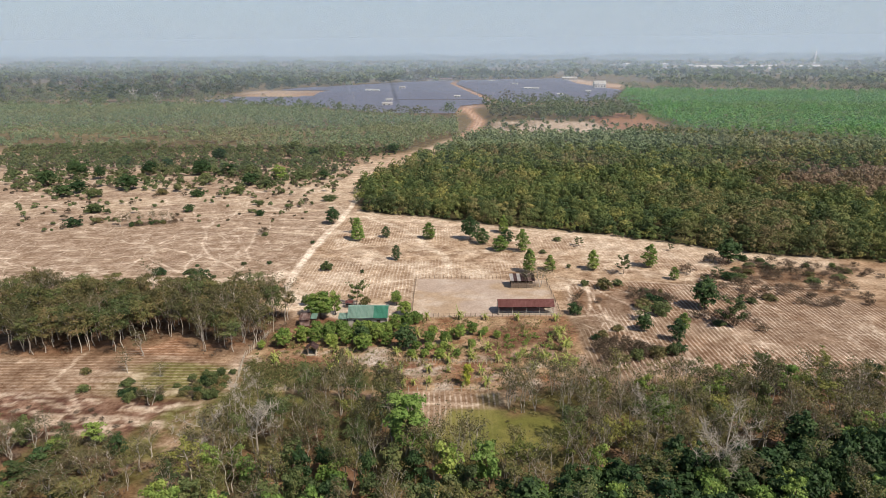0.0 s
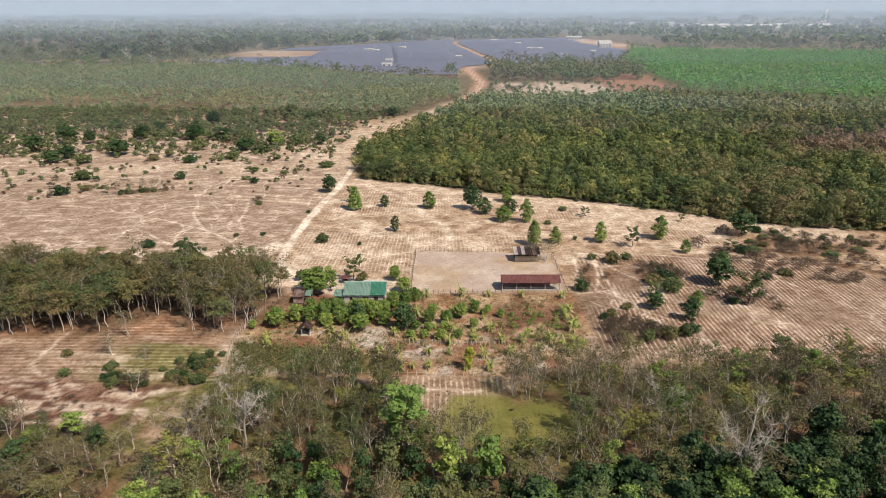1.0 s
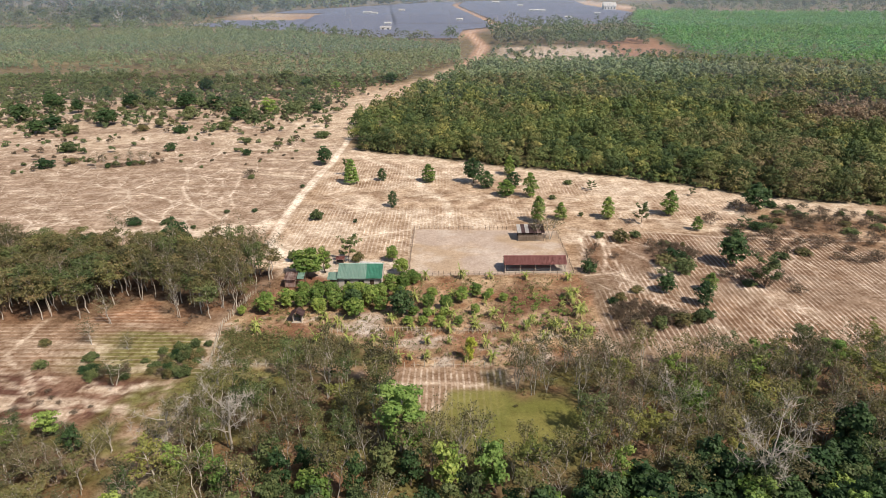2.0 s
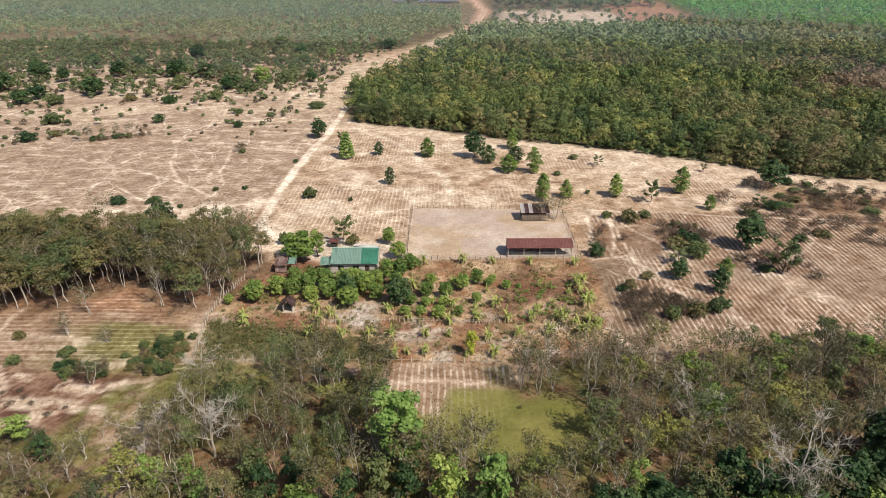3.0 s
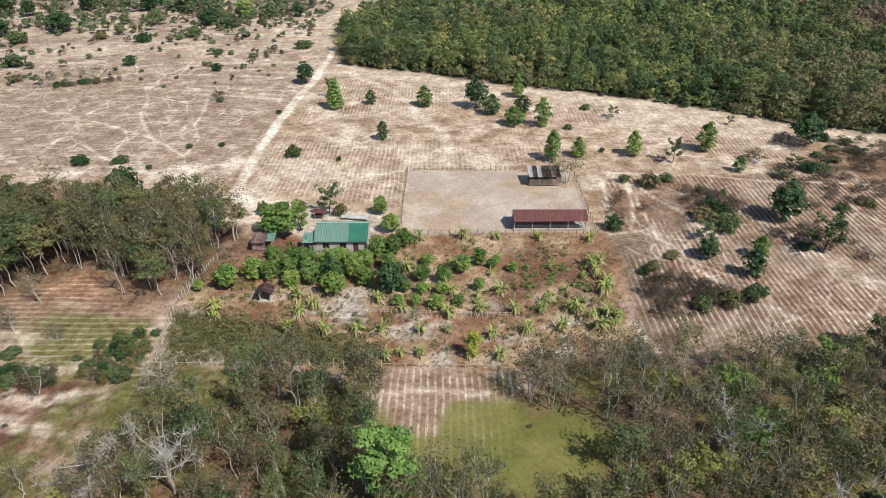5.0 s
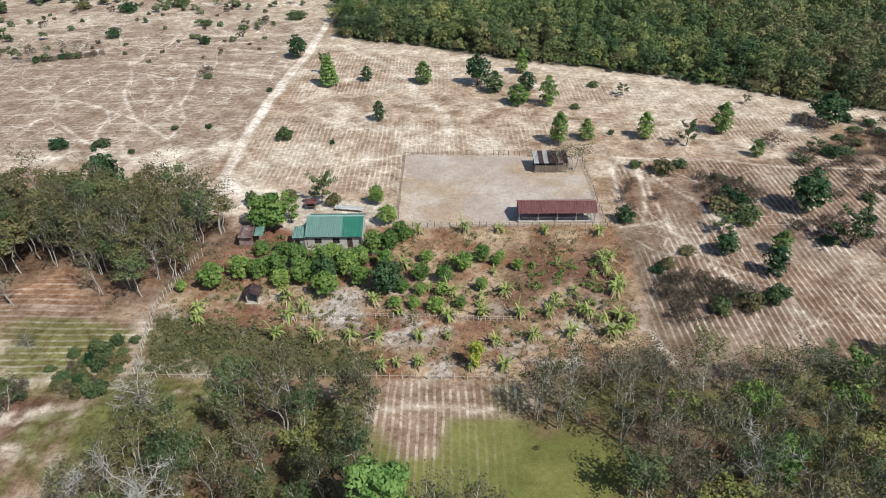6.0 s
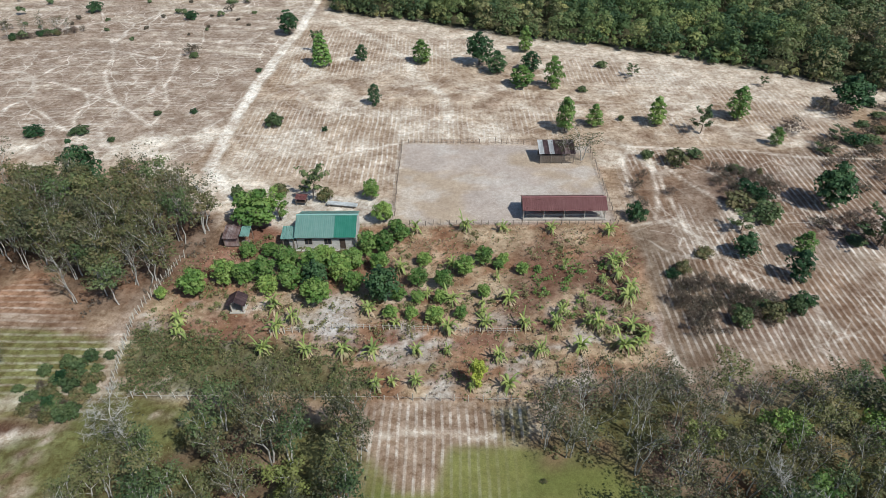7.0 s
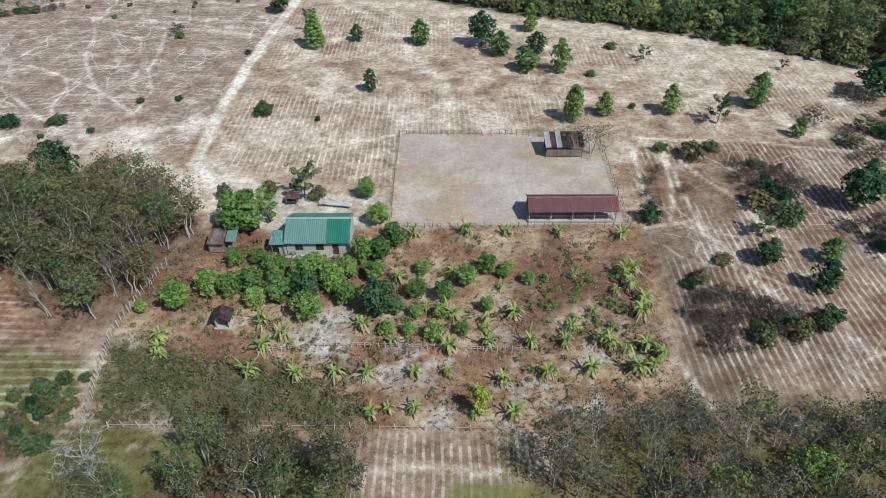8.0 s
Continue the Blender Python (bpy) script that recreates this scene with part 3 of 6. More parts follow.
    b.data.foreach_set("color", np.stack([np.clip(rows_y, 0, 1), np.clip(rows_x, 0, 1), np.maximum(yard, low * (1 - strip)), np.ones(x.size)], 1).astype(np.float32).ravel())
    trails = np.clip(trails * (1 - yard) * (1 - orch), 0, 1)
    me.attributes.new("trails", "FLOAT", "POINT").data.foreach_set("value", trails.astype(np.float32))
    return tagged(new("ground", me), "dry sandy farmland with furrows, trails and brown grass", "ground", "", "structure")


def ground_material():
    m, t, p, out = nodes_of("dry_earth")
    cover, rows = t.nodes.new("ShaderNodeAttribute"), t.nodes.new("ShaderNodeAttribute")
    cover.attribute_name, rows.attribute_name = "cover", "rows"
    sep = t.nodes.new("ShaderNodeSeparateColor")
    t.links.new(rows.outputs["Color"], sep.inputs[0])
    co = t.nodes.new("ShaderNodeTexCoord")

    def furrow(turn, pitch):
        mp = t.nodes.new("ShaderNodeMapping")
        mp.inputs["Rotation"].default_value = (0, 0, turn)
        t.links.new(co.outputs["Object"], mp.inputs["Vector"])
        w = t.nodes.new("ShaderNodeTexWave")
        w.wave_type, w.bands_direction, w.wave_profile = "BANDS", "X", "SIN"
        w.inputs["Scale"].default_value = 2 * math.pi / pitch / 20
        w.inputs["Distortion"].default_value, w.inputs["Detail"].default_value = 4.0, 4.0
        w.inputs["Detail Scale"].default_value = 0.22
        t.links.new(mp.outputs[0], w.inputs["Vector"])
        return w.outputs["Fac"]

    fy, fx = furrow(-SITE, 1.0), furrow(-SITE - math.pi / 2, 1.25)
    patchy = ramp(t, tex_noise(t, 0.35, 5, 0.7), [(0.44, (0.0, 0.0, 0.0)), (0.64, (0.9, 0.9, 0.9))])
    grain = tex_noise(t, 1.6, 6, 0.72)
    tuft = tex_noise(t, 0.9, 5, 0.75)
    ky = calc(t, "MULTIPLY", sep.outputs[0], ramp(t, fy, [(0.58, (0, 0, 0)), (0.88, (1, 1, 1))]))
    kx = calc(t, "MULTIPLY", sep.outputs[1], ramp(t, fx, [(0.55, (0, 0, 0)), (0.92, (1, 1, 1))]))
    dashes = ramp(t, tex_noise(t, 0.42, 4, 0.65, "Object", (0.3, 1, 1)), [(0.50, (0.0, 0.0, 0.0)), (0.60, (1, 1, 1))])
    place = t.nodes.new("ShaderNodeSeparateXYZ")
    t.links.new(co.outputs["Object"], place.inputs[0])
    dashes = calc(t, "MAXIMUM", dashes, calc(t, "MULTIPLY", calc(t, "LESS_THAN", place.outputs["Y"], 128.0), 0.5))
    k = calc(t, "MAXIMUM", calc(t, "MULTIPLY", ky, calc(t, "ADD", calc(t, "MULTIPLY", patchy, 0.7), 0.3)), calc(t, "MULTIPLY", kx, dashes))
    c = mix(t, k, cover.outputs["Color"], (0.70, 0.62, 0.52))
    # a web of narrow foot trails
    web_mask = t.nodes.new("ShaderNodeAttribute")
    web_mask.attribute_name = "trails"
    warp = t.nodes.new("ShaderNodeTexNoise")
    warp.inputs["Scale"].default_value, warp.inputs["Detail"].default_value = 0.1, 1.5
    t.links.new(co.outputs["Object"], warp.inputs["Vector"])
    push = t.nodes.new("ShaderNodeVectorMath")
    push.operation = "MULTIPLY_ADD"
    push.inputs[1].default_value = (7, 7, 0)
    t.links.new(warp.outputs["Color"], push.inputs[0])
    t.links.new(co.outputs["Object"], push.inputs[2])
    web = 0.0
    for scale, width in ((0.05, 0.03), (0.11, 0.032), (0.19, 0.03)):
        vo = t.nodes.new("ShaderNodeTexVoronoi")
        vo.feature, vo.voronoi_dimensions = "DISTANCE_TO_EDGE", "2D"
        vo.inputs["Scale"].default_value = scale
        t.links.new(push.outputs[0], vo.inputs["Vector"])
        line = ramp(t, vo.outputs["Distance"], [(0.0, (1, 1, 1)), (width, (0, 0, 0))])
        web = calc(t, "MAXIMUM", line, web)
    worn = ramp(t, tex_noise(t, 0.06, 3, 0.6), [(0.42, (0.06, 0.06, 0.06)), (0.60, (0.7, 0.7, 0.7))])
    web = calc(t, "MULTIPLY", calc(t, "MULTIPLY", web, worn), web_mask.outputs["Fac"])
    c = mix(t, web, c, (0.78, 0.69, 0.57))
    # tufts of dead grass, crumbs of soil, bleached patches
    loose = calc(t, "SUBTRACT", 1.0, calc(t, "MULTIPLY", sep.outputs[2], 0.75))
    dark = ramp(t, tuft, [(0.47, (1, 1, 1)), (0.60, (0.60, 0.52, 0.45))])
    c = mix(t, calc(t, "MULTIPLY", loose, 0.8), c, dark, "MULTIPLY")
    blotch = ramp(t, tex_noise(t, 0.22, 6, 0.7), [(0.38, (0.70, 0.64, 0.60)), (0.52, (1, 1, 1)), (0.64, (1.35, 1.38, 1.42))])
    c = mix(t, calc(t, "MULTIPLY", loose, 0.95), c, blotch, "MULTIPLY")
    c = mix(t, 0.7, c, ramp(t, grain, [(0.3, (0.70, 0.68, 0.66)), (0.7, (1.25, 1.26, 1.28))]), "MULTIPLY")
    fine = tex_noise(t, 5.5, 3, 0.7)
    c = mix(t, 0.45, c, ramp(t, fine, [(0.32, (0.66, 0.63, 0.60)), (0.68, (1.26, 1.28, 1.30))]), "MULTIPLY")
    t.links.new(c, p.inputs["Base Color"])
    p.inputs["Roughness"].default_value, p.inputs["Specular IOR Level"].default_value = 0.95, 0.1
    h = calc(t, "ADD", calc(t, "MULTIPLY", k, 0.6), grain)
    bump(t, p, h, 0.6, 0.12)
    return m


ground = build_ground()

# ---- added sheets that imitate haze towards the horizon ----
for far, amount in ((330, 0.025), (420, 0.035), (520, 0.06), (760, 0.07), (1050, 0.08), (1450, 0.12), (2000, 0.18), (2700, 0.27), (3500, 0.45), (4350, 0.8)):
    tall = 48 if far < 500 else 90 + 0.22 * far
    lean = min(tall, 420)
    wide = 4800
    me = mesh_np("haze", [(-wide, far, -1), (wide, far, -1), (wide, far + lean, tall), (-wide, far + lean, tall)], [(0, 1, 2, 3)], haze_material("haze_sheet", amount, tall))
    tagged(new("haze", me), "bluish translucent sheet added to imitate haze before the horizon", "haze", "", "structure")

# ---- plants: shapes ----
def unit(a):
    return a / np.maximum(np.linalg.norm(a, axis=-1, keepdims=True), 1e-9)


def leaf_quads(rng, at, out, size, slim=0.55, flop=0.5):
    """Pointed leaf clumps at the places given, their faces turned outwards."""
    n = len(at)
    face = unit(unit(out) + rng.normal(0, flop, (n, 3)))
    along = unit(np.cross(face, rng.normal(0, 1, (n, 3))))
    side = np.cross(face, along)
    s = (np.asarray(size) * rng.uniform(0.65, 1.35, n))[:, None]
    a = at + along * s * 0.7 - face * s * 0.12
    b = at - along * s * 0.35 + side * s * slim
    c = at - along * s * 0.35 - side * s * slim
    v = np.stack([a, b, c], 1).reshape(-1, 3)
    return v, np.arange(3 * n).reshape(n, 3)


def tube(points, radii, sides=6):
    p = np.asarray(points, float)
    t = unit(np.gradient(p, axis=0))
    ref = np.where(np.abs(t[:, 2:3]) > 0.9, [[1.0, 0, 0]], [[0, 0, 1.0]])
    u = unit(np.cross(t, ref))
    w = np.cross(t, u)
    ang = np.linspace(0, 2 * math.pi, sides, endpoint=False)
    ring = p[:, None] + (u[:, None] * np.cos(ang)[None, :, None] + w[:, None] * np.sin(ang)[None, :, None]) * np.asarray(radii)[:, None, None]
    k, n = len(p), sides
    i, j = np.meshgrid(np.arange(k - 1), np.arange(n), indexing="ij")
    f = np.stack([i * n + j, i * n + (j + 1) % n, (i + 1) * n + (j + 1) % n, (i + 1) * n + j], -1).reshape(-1, 4)
    return ring.reshape(-1, 3), f


def join(parts):
    """One set of corners and faces (and tints) out of several."""
    vs, fs, tints, base = [], [], [], 0
    for v, f, *tint in parts:
        vs.append(v)
        fs.append(f + base)
        tints += tint
        base += len(v)
    return (np.concatenate(vs), np.concatenate(fs), *([np.concatenate(tints)] if tints else []))


def skeleton_of(rng, height, spread, limbs, radius, fork, lift=0.6, twigs=3, lean=0.08, stems=1):
    """Trunk, limbs and twigs; returns the wood and the places where foliage sits."""
    wood, tips = [], []
    for s in range(stems):
        off = rng.normal(0, 0.25, 2) if stems > 1 else np.zeros(2)
        tilt = rng.normal(0, lean, 2) + off * 0.25
        zs = np.linspace(0, height * 0.9, 7)
        pts = np.stack([off[0] + tilt[0] * zs + rng.normal(0, 0.013 * height, 7) * (zs > 0), off[1] + tilt[1] * zs + rng.normal(0, 0.02 * height, 7) * (zs > 0), zs], 1)
        wood.append(tube(pts, np.linspace(radius, radius * 0.2, 7)))
        tips.append(pts[-1])
        for i in range(limbs):
            u = fork + (0.95 - fork) * (i + rng.uniform(0, 0.8)) / limbs
            k = u * 6
            a = pts[int(k)] + (pts[min(6, int(k) + 1)] - pts[int(k)]) * (k % 1)
            ang = i * 2.4 + rng.uniform(-0.5, 0.5) + s
            reach = spread * (1.0 - 0.55 * max(0, u - 0.5)) * rng.uniform(0.7, 1.05)
            d = np.array([math.cos(ang), math.sin(ang), lift * rng.uniform(0.5, 1.4)])
            q = np.linspace(0, 1, 4)[:, None]
            lp = a + d * reach * q + np.array([0, 0, 0.12 * reach]) * q ** 2 + rng.normal(0, 0.04 * reach, (4, 3)) * q
            wood.append(tube(lp, np.linspace(radius * 0.32, radius * 0.07, 4), 5))
            tips.append(lp[-1])
            tips.append(lp[2])
            for j in range(twigs):
                b = lp[1 + j % 3]
                d2 = d + rng.normal(0, 0.7, 3) + np.array([0, 0, 0.4])
                e = b + unit(d2) * reach * rng.uniform(0.35, 0.6)
                wood.append(tube(np.stack([b, e]), [radius * 0.14, radius * 0.03], 3))
                tips.append(e)
    v, f = join(wood)
    v[:, 2] = np.maximum(v[:, 2], 0)
    return v, f, np.array(tips)


def leaf_lobes(rng, centres, radii, per, size, squash=0.8, flop=0.35, fill=0.66):
    """Rounded sprays of leaves about the places given; every spray has a tint of its own."""
    c = np.asarray(centres, float)
    n = len(c)
    d = unit(rng.normal(0, 1, (n, per, 3)))
    d[..., 2] = np.where(d[..., 2] < -0.3, -d[..., 2], d[..., 2])
    reach = np.broadcast_to(radii, (n,))[:, None, None] * rng.uniform(fill, 1.06, (n, per, 1)) * np.array([1, 1, squash])
    at = (c[:, None] + d * reach).reshape(-1, 3)
    at[:, 2] = np.maximum(at[:, 2], 0.08)
    v, f = leaf_quads(rng, at, (d + np.array([0, 0, 0.2])).reshape(-1, 3), size, 0.6, flop)
    return v, f, rng.uniform(0, 1, n).repeat(per * 3)


def clumps(rng, tips, per, radius, size, squash=0.75, flop=0.4, fill=0.5):
    return leaf_lobes(rng, tips, radius * rng.uniform(0.7, 1.3, len(tips)), per, size, squash, flop, fill)


def dome(rng, lobes, per, w, h, low, size, share=0.25, flop=0.35, fill=0.66):
    """A broad crown of sprays over a full core, with an uneven outline."""
    z = np.linspace(-0.85, 0.95, lobes)
    a = np.arange(lobes) * 2.4 + rng.uniform(-0.6, 0.6, lobes)
    flat = np.sqrt(1 - z * z)
    d = np.stack([flat * np.cos(a), flat * np.sin(a), z], 1)
    r = rng.uniform(0.5, 0.84, (lobes, 1)) * np.array([w / 2, w / 2, (h - low) / 2])
    at = d * r + np.array([0, 0, (h + low) / 2])
    return join([leaf_lobes(rng, at, w * share * rng.uniform(0.65, 1.25, lobes), per, size, 0.8, flop, fill),
                 leaf_lobes(rng, [(0, 0, (h + low) / 2)], w * 0.36, 3 * per, size, (h - low) / w, flop, fill)])


def spindle(rng, lobes, per, w, h, low, size, belly=0.35, share=0.24):
    """An upright crown of sprays, widest at a share of its height, in ragged tiers."""
    u = (np.arange(lobes) + rng.uniform(0, 1, lobes)) / lobes
    a = np.arange(lobes) * 2.4 + rng.uniform(-0.5, 0.5, lobes)
    prof = np.where(u < belly, 0.6 + 0.4 * np.sin(0.5 * math.pi * u / belly), np.cos(0.46 * math.pi * np.clip((u - belly) / (1 - belly), 0, 1)))
    r = 0.5 * w * prof * rng.uniform(0.35, 0.8, lobes)
    rad = w * share * (0.45 + 0.55 * prof) * rng.uniform(0.7, 1.3, lobes)
    at = np.stack([r * np.cos(a), r * np.sin(a), low + rad * 0.5 + (h - low - rad) * u], 1)
    return leaf_lobes(rng, at, rad, per, size, 0.8, 0.4)


def crown(cloud, material, parent, label=""):
    v, f, tint = cloud
    ob = part_np("crown", v, f, material, parent, label)
    ob.data.attributes.new("tint", "FLOAT", "POINT").data.foreach_set("value", tint.astype(np.float32))
    return ob


def part_np(name, v, f, material, parent, label="", flat=True):
    ob = new(name, mesh_np(name, v, f, material, not flat))
    ob.parent = parent
    return tagged(ob, label)


TEMPLATES = {}


def grow(kind, variants, x, y, h, w, spin=None, z=0.0, **tags):
    """Place one plant of a kind: the first ones are built, the others copied with a turn and a size of their own."""
    maker, h0, w0 = KINDS[kind]
    made = TEMPLATES.setdefault(kind, [])
    pick = int(RNG.integers(variants))
    turn = RNG.uniform(0, 360) if spin is None else spin
    size = Vector((w / w0, w / w0, h / h0))
    if pick >= len(made):
        ob = maker(np.random.default_rng(len(made) * 31 + len(kind)))
        made.append(ob)
        ob.matrix_basis = pose(x, y, z, 0, 0, turn) @ Matrix.Diagonal((*size, 1))
    else:
        t = made[pick]
        size = Vector([a / b for a, b in zip(size, t.scale)])
        ob = copy_thing(t, pose(x, y, z, 0, 0, turn) @ Matrix.Diagonal((*size, 1)))
    return tagged(ob, **tags) if tags else ob


def thing(name, label, category, group=""):
    return tagged(new(name), label, category, group)


def rubber_tree(rng):
    t = thing("rubber_tree", "dry-season rubber tree with pale trunk and thin olive-brown leaves", "tree", "rubber plantation trees")
    v, f, tips = skeleton_of(rng, 8.6, 2.3, 9, 0.10, 0.42, 0.5, 2, 0.05)
    part_np("trunk", v, f, M_BARK_PALE, t, "pale grey trunk and limbs", False)
    crown(clumps(rng, tips, 30, 1.0, 0.24, 0.65), (M_SHRUB, M_RUSSET, M_BROWN_LEAF, M_RUSSET, M_RUBBER)[len(TEMPLATES["rubber_tree"]) % 5], t)
    return t


def woodland_tree(rng):
    t = thing("woodland_tree", "slender woodland tree with sparse brown and olive leaves", "tree", "woodland trees")
    v, f, tips = skeleton_of(rng, 8, 1.9, 6, 0.10, 0.42, 0.9, 2, 0.09, 2)
    part_np("trunk", v, f, M_BARK_PALE, t, "forked pale stems", False)
    crown(clumps(rng, tips, 19, 0.8, 0.19, 0.7), (M_RUBBER, M_BROWN_LEAF, M_SHRUB, M_RUBBER, M_BROWN_LEAF)[len(TEMPLATES["woodland_tree"]) % 5], t)
    return t


def twiggy_tree(rng):
    t = thing("twiggy_tree", "almost leafless grey tree with many upright twigs", "tree", "woodland trees")
    v, f, tips = skeleton_of(rng, 7, 1.8, 7, 0.085, 0.3, 1.2, 4, 0.1, 2)
    part_np("trunk", v, f, M_BARK_PALE, t, "pale bare stems and twigs", False)
    crown(clumps(rng, tips, 7, 0.8, 0.16, 0.8, 0.6, 0.2), M_BROWN_LEAF, t, "few brown leaves")
    return t


def bare_tree(rng):
    t = thing("bare_tree", "leafless tree with whitish crooked branches", "tree")
    v, f, tips = skeleton_of(rng, 8, 3.2, 8, 0.20, 0.25, 0.7, 6, 0.1)
    twigs = [(v, f)]
    for c in tips:
        for k in range(9):
            e = c + unit(rng.normal(0, 1, 3) + np.array([0, 0, 0.5])) * rng.uniform(0.5, 1.3)
            twigs.append(tube(np.stack([c, e]), [0.022, 0.006], 3))
    part_np("trunk", *join(twigs), M_BARK_PALE, t, "whitish trunk and branches", False)
    return t


def green_tree(rng):
    t = thing("green_tree", "leafy green broadleaf tree with clumped crown", "tree")
    v, f, tips = skeleton_of(rng, 7.4, 2.1, 10, 0.18, 0.14, 0.55, 2)
    part_np("trunk", v, f, M_BARK, t, "brown trunk", False)
    crown(clumps(rng, tips, 30, 0.95, 0.36, 0.7), (M_MANGO, M_SHRUB, M_DARK, M_BRIGHT, M_SHRUB)[len(TEMPLATES["green_tree"]) % 5], t)
    return t


def dark_tree(rng):
    t = thing("dark_tree", "dense dark green tree", "tree")
    v, f, tips = skeleton_of(rng, 6.4, 1.7, 8, 0.16, 0.18, 0.5, 2)
    part_np("trunk", v, f, M_BARK, t, "brown trunk", False)
    crown(join([dome(rng, 24, 42, 5.3, 7.0, 0.0, 0.43, 0.2), spindle(rng, 7, 36, 3.6, 7.7, 2.4, 0.38, 0.4)]), M_DARK, t)
    return t


def tall_tree(rng):
    t = thing("tall_tree", "tall bright green tree with large drooping leaf clumps", "tree")
    v, f, tips = skeleton_of(rng, 12, 2.6, 10, 0.2, 0.25, 0.45, 2)
    part_np("trunk", v, f, M_BARK_PALE, t, "pale trunk", False)
    crown(join([clumps(rng, tips, 80, 1.0, 0.32, 0.9), spindle(rng, 16, 60, 4.2, 11.6, 1.8, 0.34, 0.6)]), M_BRIGHT, t)
    return t


def yellow_tree(rng):
    t = thing("yellow_tree", "slender tree with sparse yellow-green leaves", "tree", "woodland trees")
    v, f, tips = skeleton_of(rng, 7, 1.6, 8, 0.11, 0.3, 0.8, 3)
    part_np("trunk", v, f, M_BARK_PALE, t, "pale trunk", False)
    crown(clumps(rng, tips, 24, 0.7, 0.22, 0.8), M_YELLOWISH, t)
    return t


def mango_tree(rng):
    t = thing("mango_tree", "round bushy green mango tree on red-brown orchard soil", "tree", "orchard trees")
    v, f, tips = skeleton_of(rng, 3.0, 0.9, 6, 0.10, 0.2, 0.7, 1)
    part_np("trunk", v, f, M_BARK, t, "short brown trunk", False)
    crown(dome(rng, 28, 60, 4.0, 4.4, 0.0, 0.26, 0.17, 0.4), M_MANGO, t)
    return t


def field_tree(rng):
    t = thing("field_tree", "young green tree standing alone on the dry field", "tree", "field trees")
    v, f, tips = skeleton_of(rng, 5.4, 1.0, 8, 0.09, 0.22, 0.6, 2)
    part_np("trunk", v, f, M_BARK, t, "thin brown trunk", False)
    belly = rng.uniform(0.25, 0.5)
    crown(spindle(rng, 26, 46, 4.1, 6.0, 0.1, 0.31, belly, 0.2), (M_MANGO, M_DARK)[len(TEMPLATES["field_tree"]) % 2], t)
    return t


def cone_tree(rng):
    t = thing("cone_tree", "dense cone-shaped bright green tree on the dry field", "tree")
    v, f, tips = skeleton_of(rng, 7.5, 1.0, 8, 0.12, 0.15, 0.4, 1)
    part_np("trunk", v, f, M_BARK, t, "brown trunk", False)
    at, rad = [], []
    for k in range(9):
        z = 0.9 + 0.83 * k
        wide = 2.15 * math.sqrt(1 - (z - 0.6) / 8.2)
        for j in range(max(3, round(wide * 4))):
            a = j * 6.283 / max(3, round(wide * 4)) + k * 0.7 + rng.uniform(-0.2, 0.2)
            at.append((wide * 0.75 * math.cos(a), wide * 0.75 * math.sin(a), z + rng.uniform(-0.15, 0.15)))
            rad.append(0.32 + 0.22 * wide)
    crown(leaf_lobes(rng, at, np.array(rad), 42, 0.32, 0.55), M_BRIGHT, t)
    return t


def sparse_tree(rng):
    t = thing("sparse_tree", "open young tree with few dull leaves on the dry field", "tree", "field trees")
    v, f, tips = skeleton_of(rng, 5.5, 1.5, 8, 0.08, 0.15, 0.6, 3)
    part_np("trunk", v, f, M_BARK, t, "thin brown trunk", False)
    crown(clumps(rng, tips, 18, 0.45, 0.27), M_SHRUB, t)
    return t


def green_shrub(rng):
    t = thing("green_shrub", "low rounded green shrub on dry ground", "shrub", "green shrubs")
    v, f, tips = skeleton_of(rng, 0.8, 0.7, 5, 0.04, 0.1, 0.5, 1)
    part_np("trunk", v, f, M_BARK, t, "brown stem", False)
    crown(dome(rng, 14, 46, 3.0, 1.8, -0.2, 0.23, 0.19, 0.4), (M_SHRUB, M_SHRUB, M_DARK, M_RUSSET)[len(TEMPLATES["green_shrub"]) % 4], t)
    return t


def dry_shrub(rng):
    t = thing("dry_shrub", "twiggy brown dry shrub on sandy ground", "shrub", "dry shrubs")
    v, f, tips = skeleton_of(rng, 1.3, 1.2, 5, 0.035, 0.1, 0.7, 1, 0.2, 1)
    part_np("trunk", v, f, M_BARK, t, "brown twigs", False)
    crown(dome(rng, 11, 34, 3.0, 1.6, 0.0, 0.14, 0.24, 0.9, 0.15), M_SCRUB, t)
    return t


def banana_leaf(rng, ang, length, rise, droop, width):
    """One long arching blade, folded along its midrib, with torn edges."""
    n = 7
    s = np.linspace(0, 1, n)
    d = np.array([math.cos(ang), math.sin(ang)])
    mid = np.stack([d[0] * length * s * 0.85, d[1] * length * s * 0.85, length * (rise * s - droop * s ** 2)], 1)
    wd = width * np.sin(math.pi * np.clip(s * 0.93 + 0.05, 0, 1)) ** 0.7 * rng.uniform(0.8, 1.1, n)
    side = np.array([-d[1], d[0], 0])
    v = np.stack([mid + side * wd[:, None] - np.array([0, 0, 0.15]) * wd[:, None], mid, mid - side * wd[:, None] - np.array([0, 0, 0.15]) * wd[:, None]], 1).reshape(-1, 3)
    f = [(3 * i + k, 3 * i + k + 1, 3 * i + k + 4, 3 * i + k + 3) for i in range(n - 1) for k in range(2)]
    return v, np.array(f)


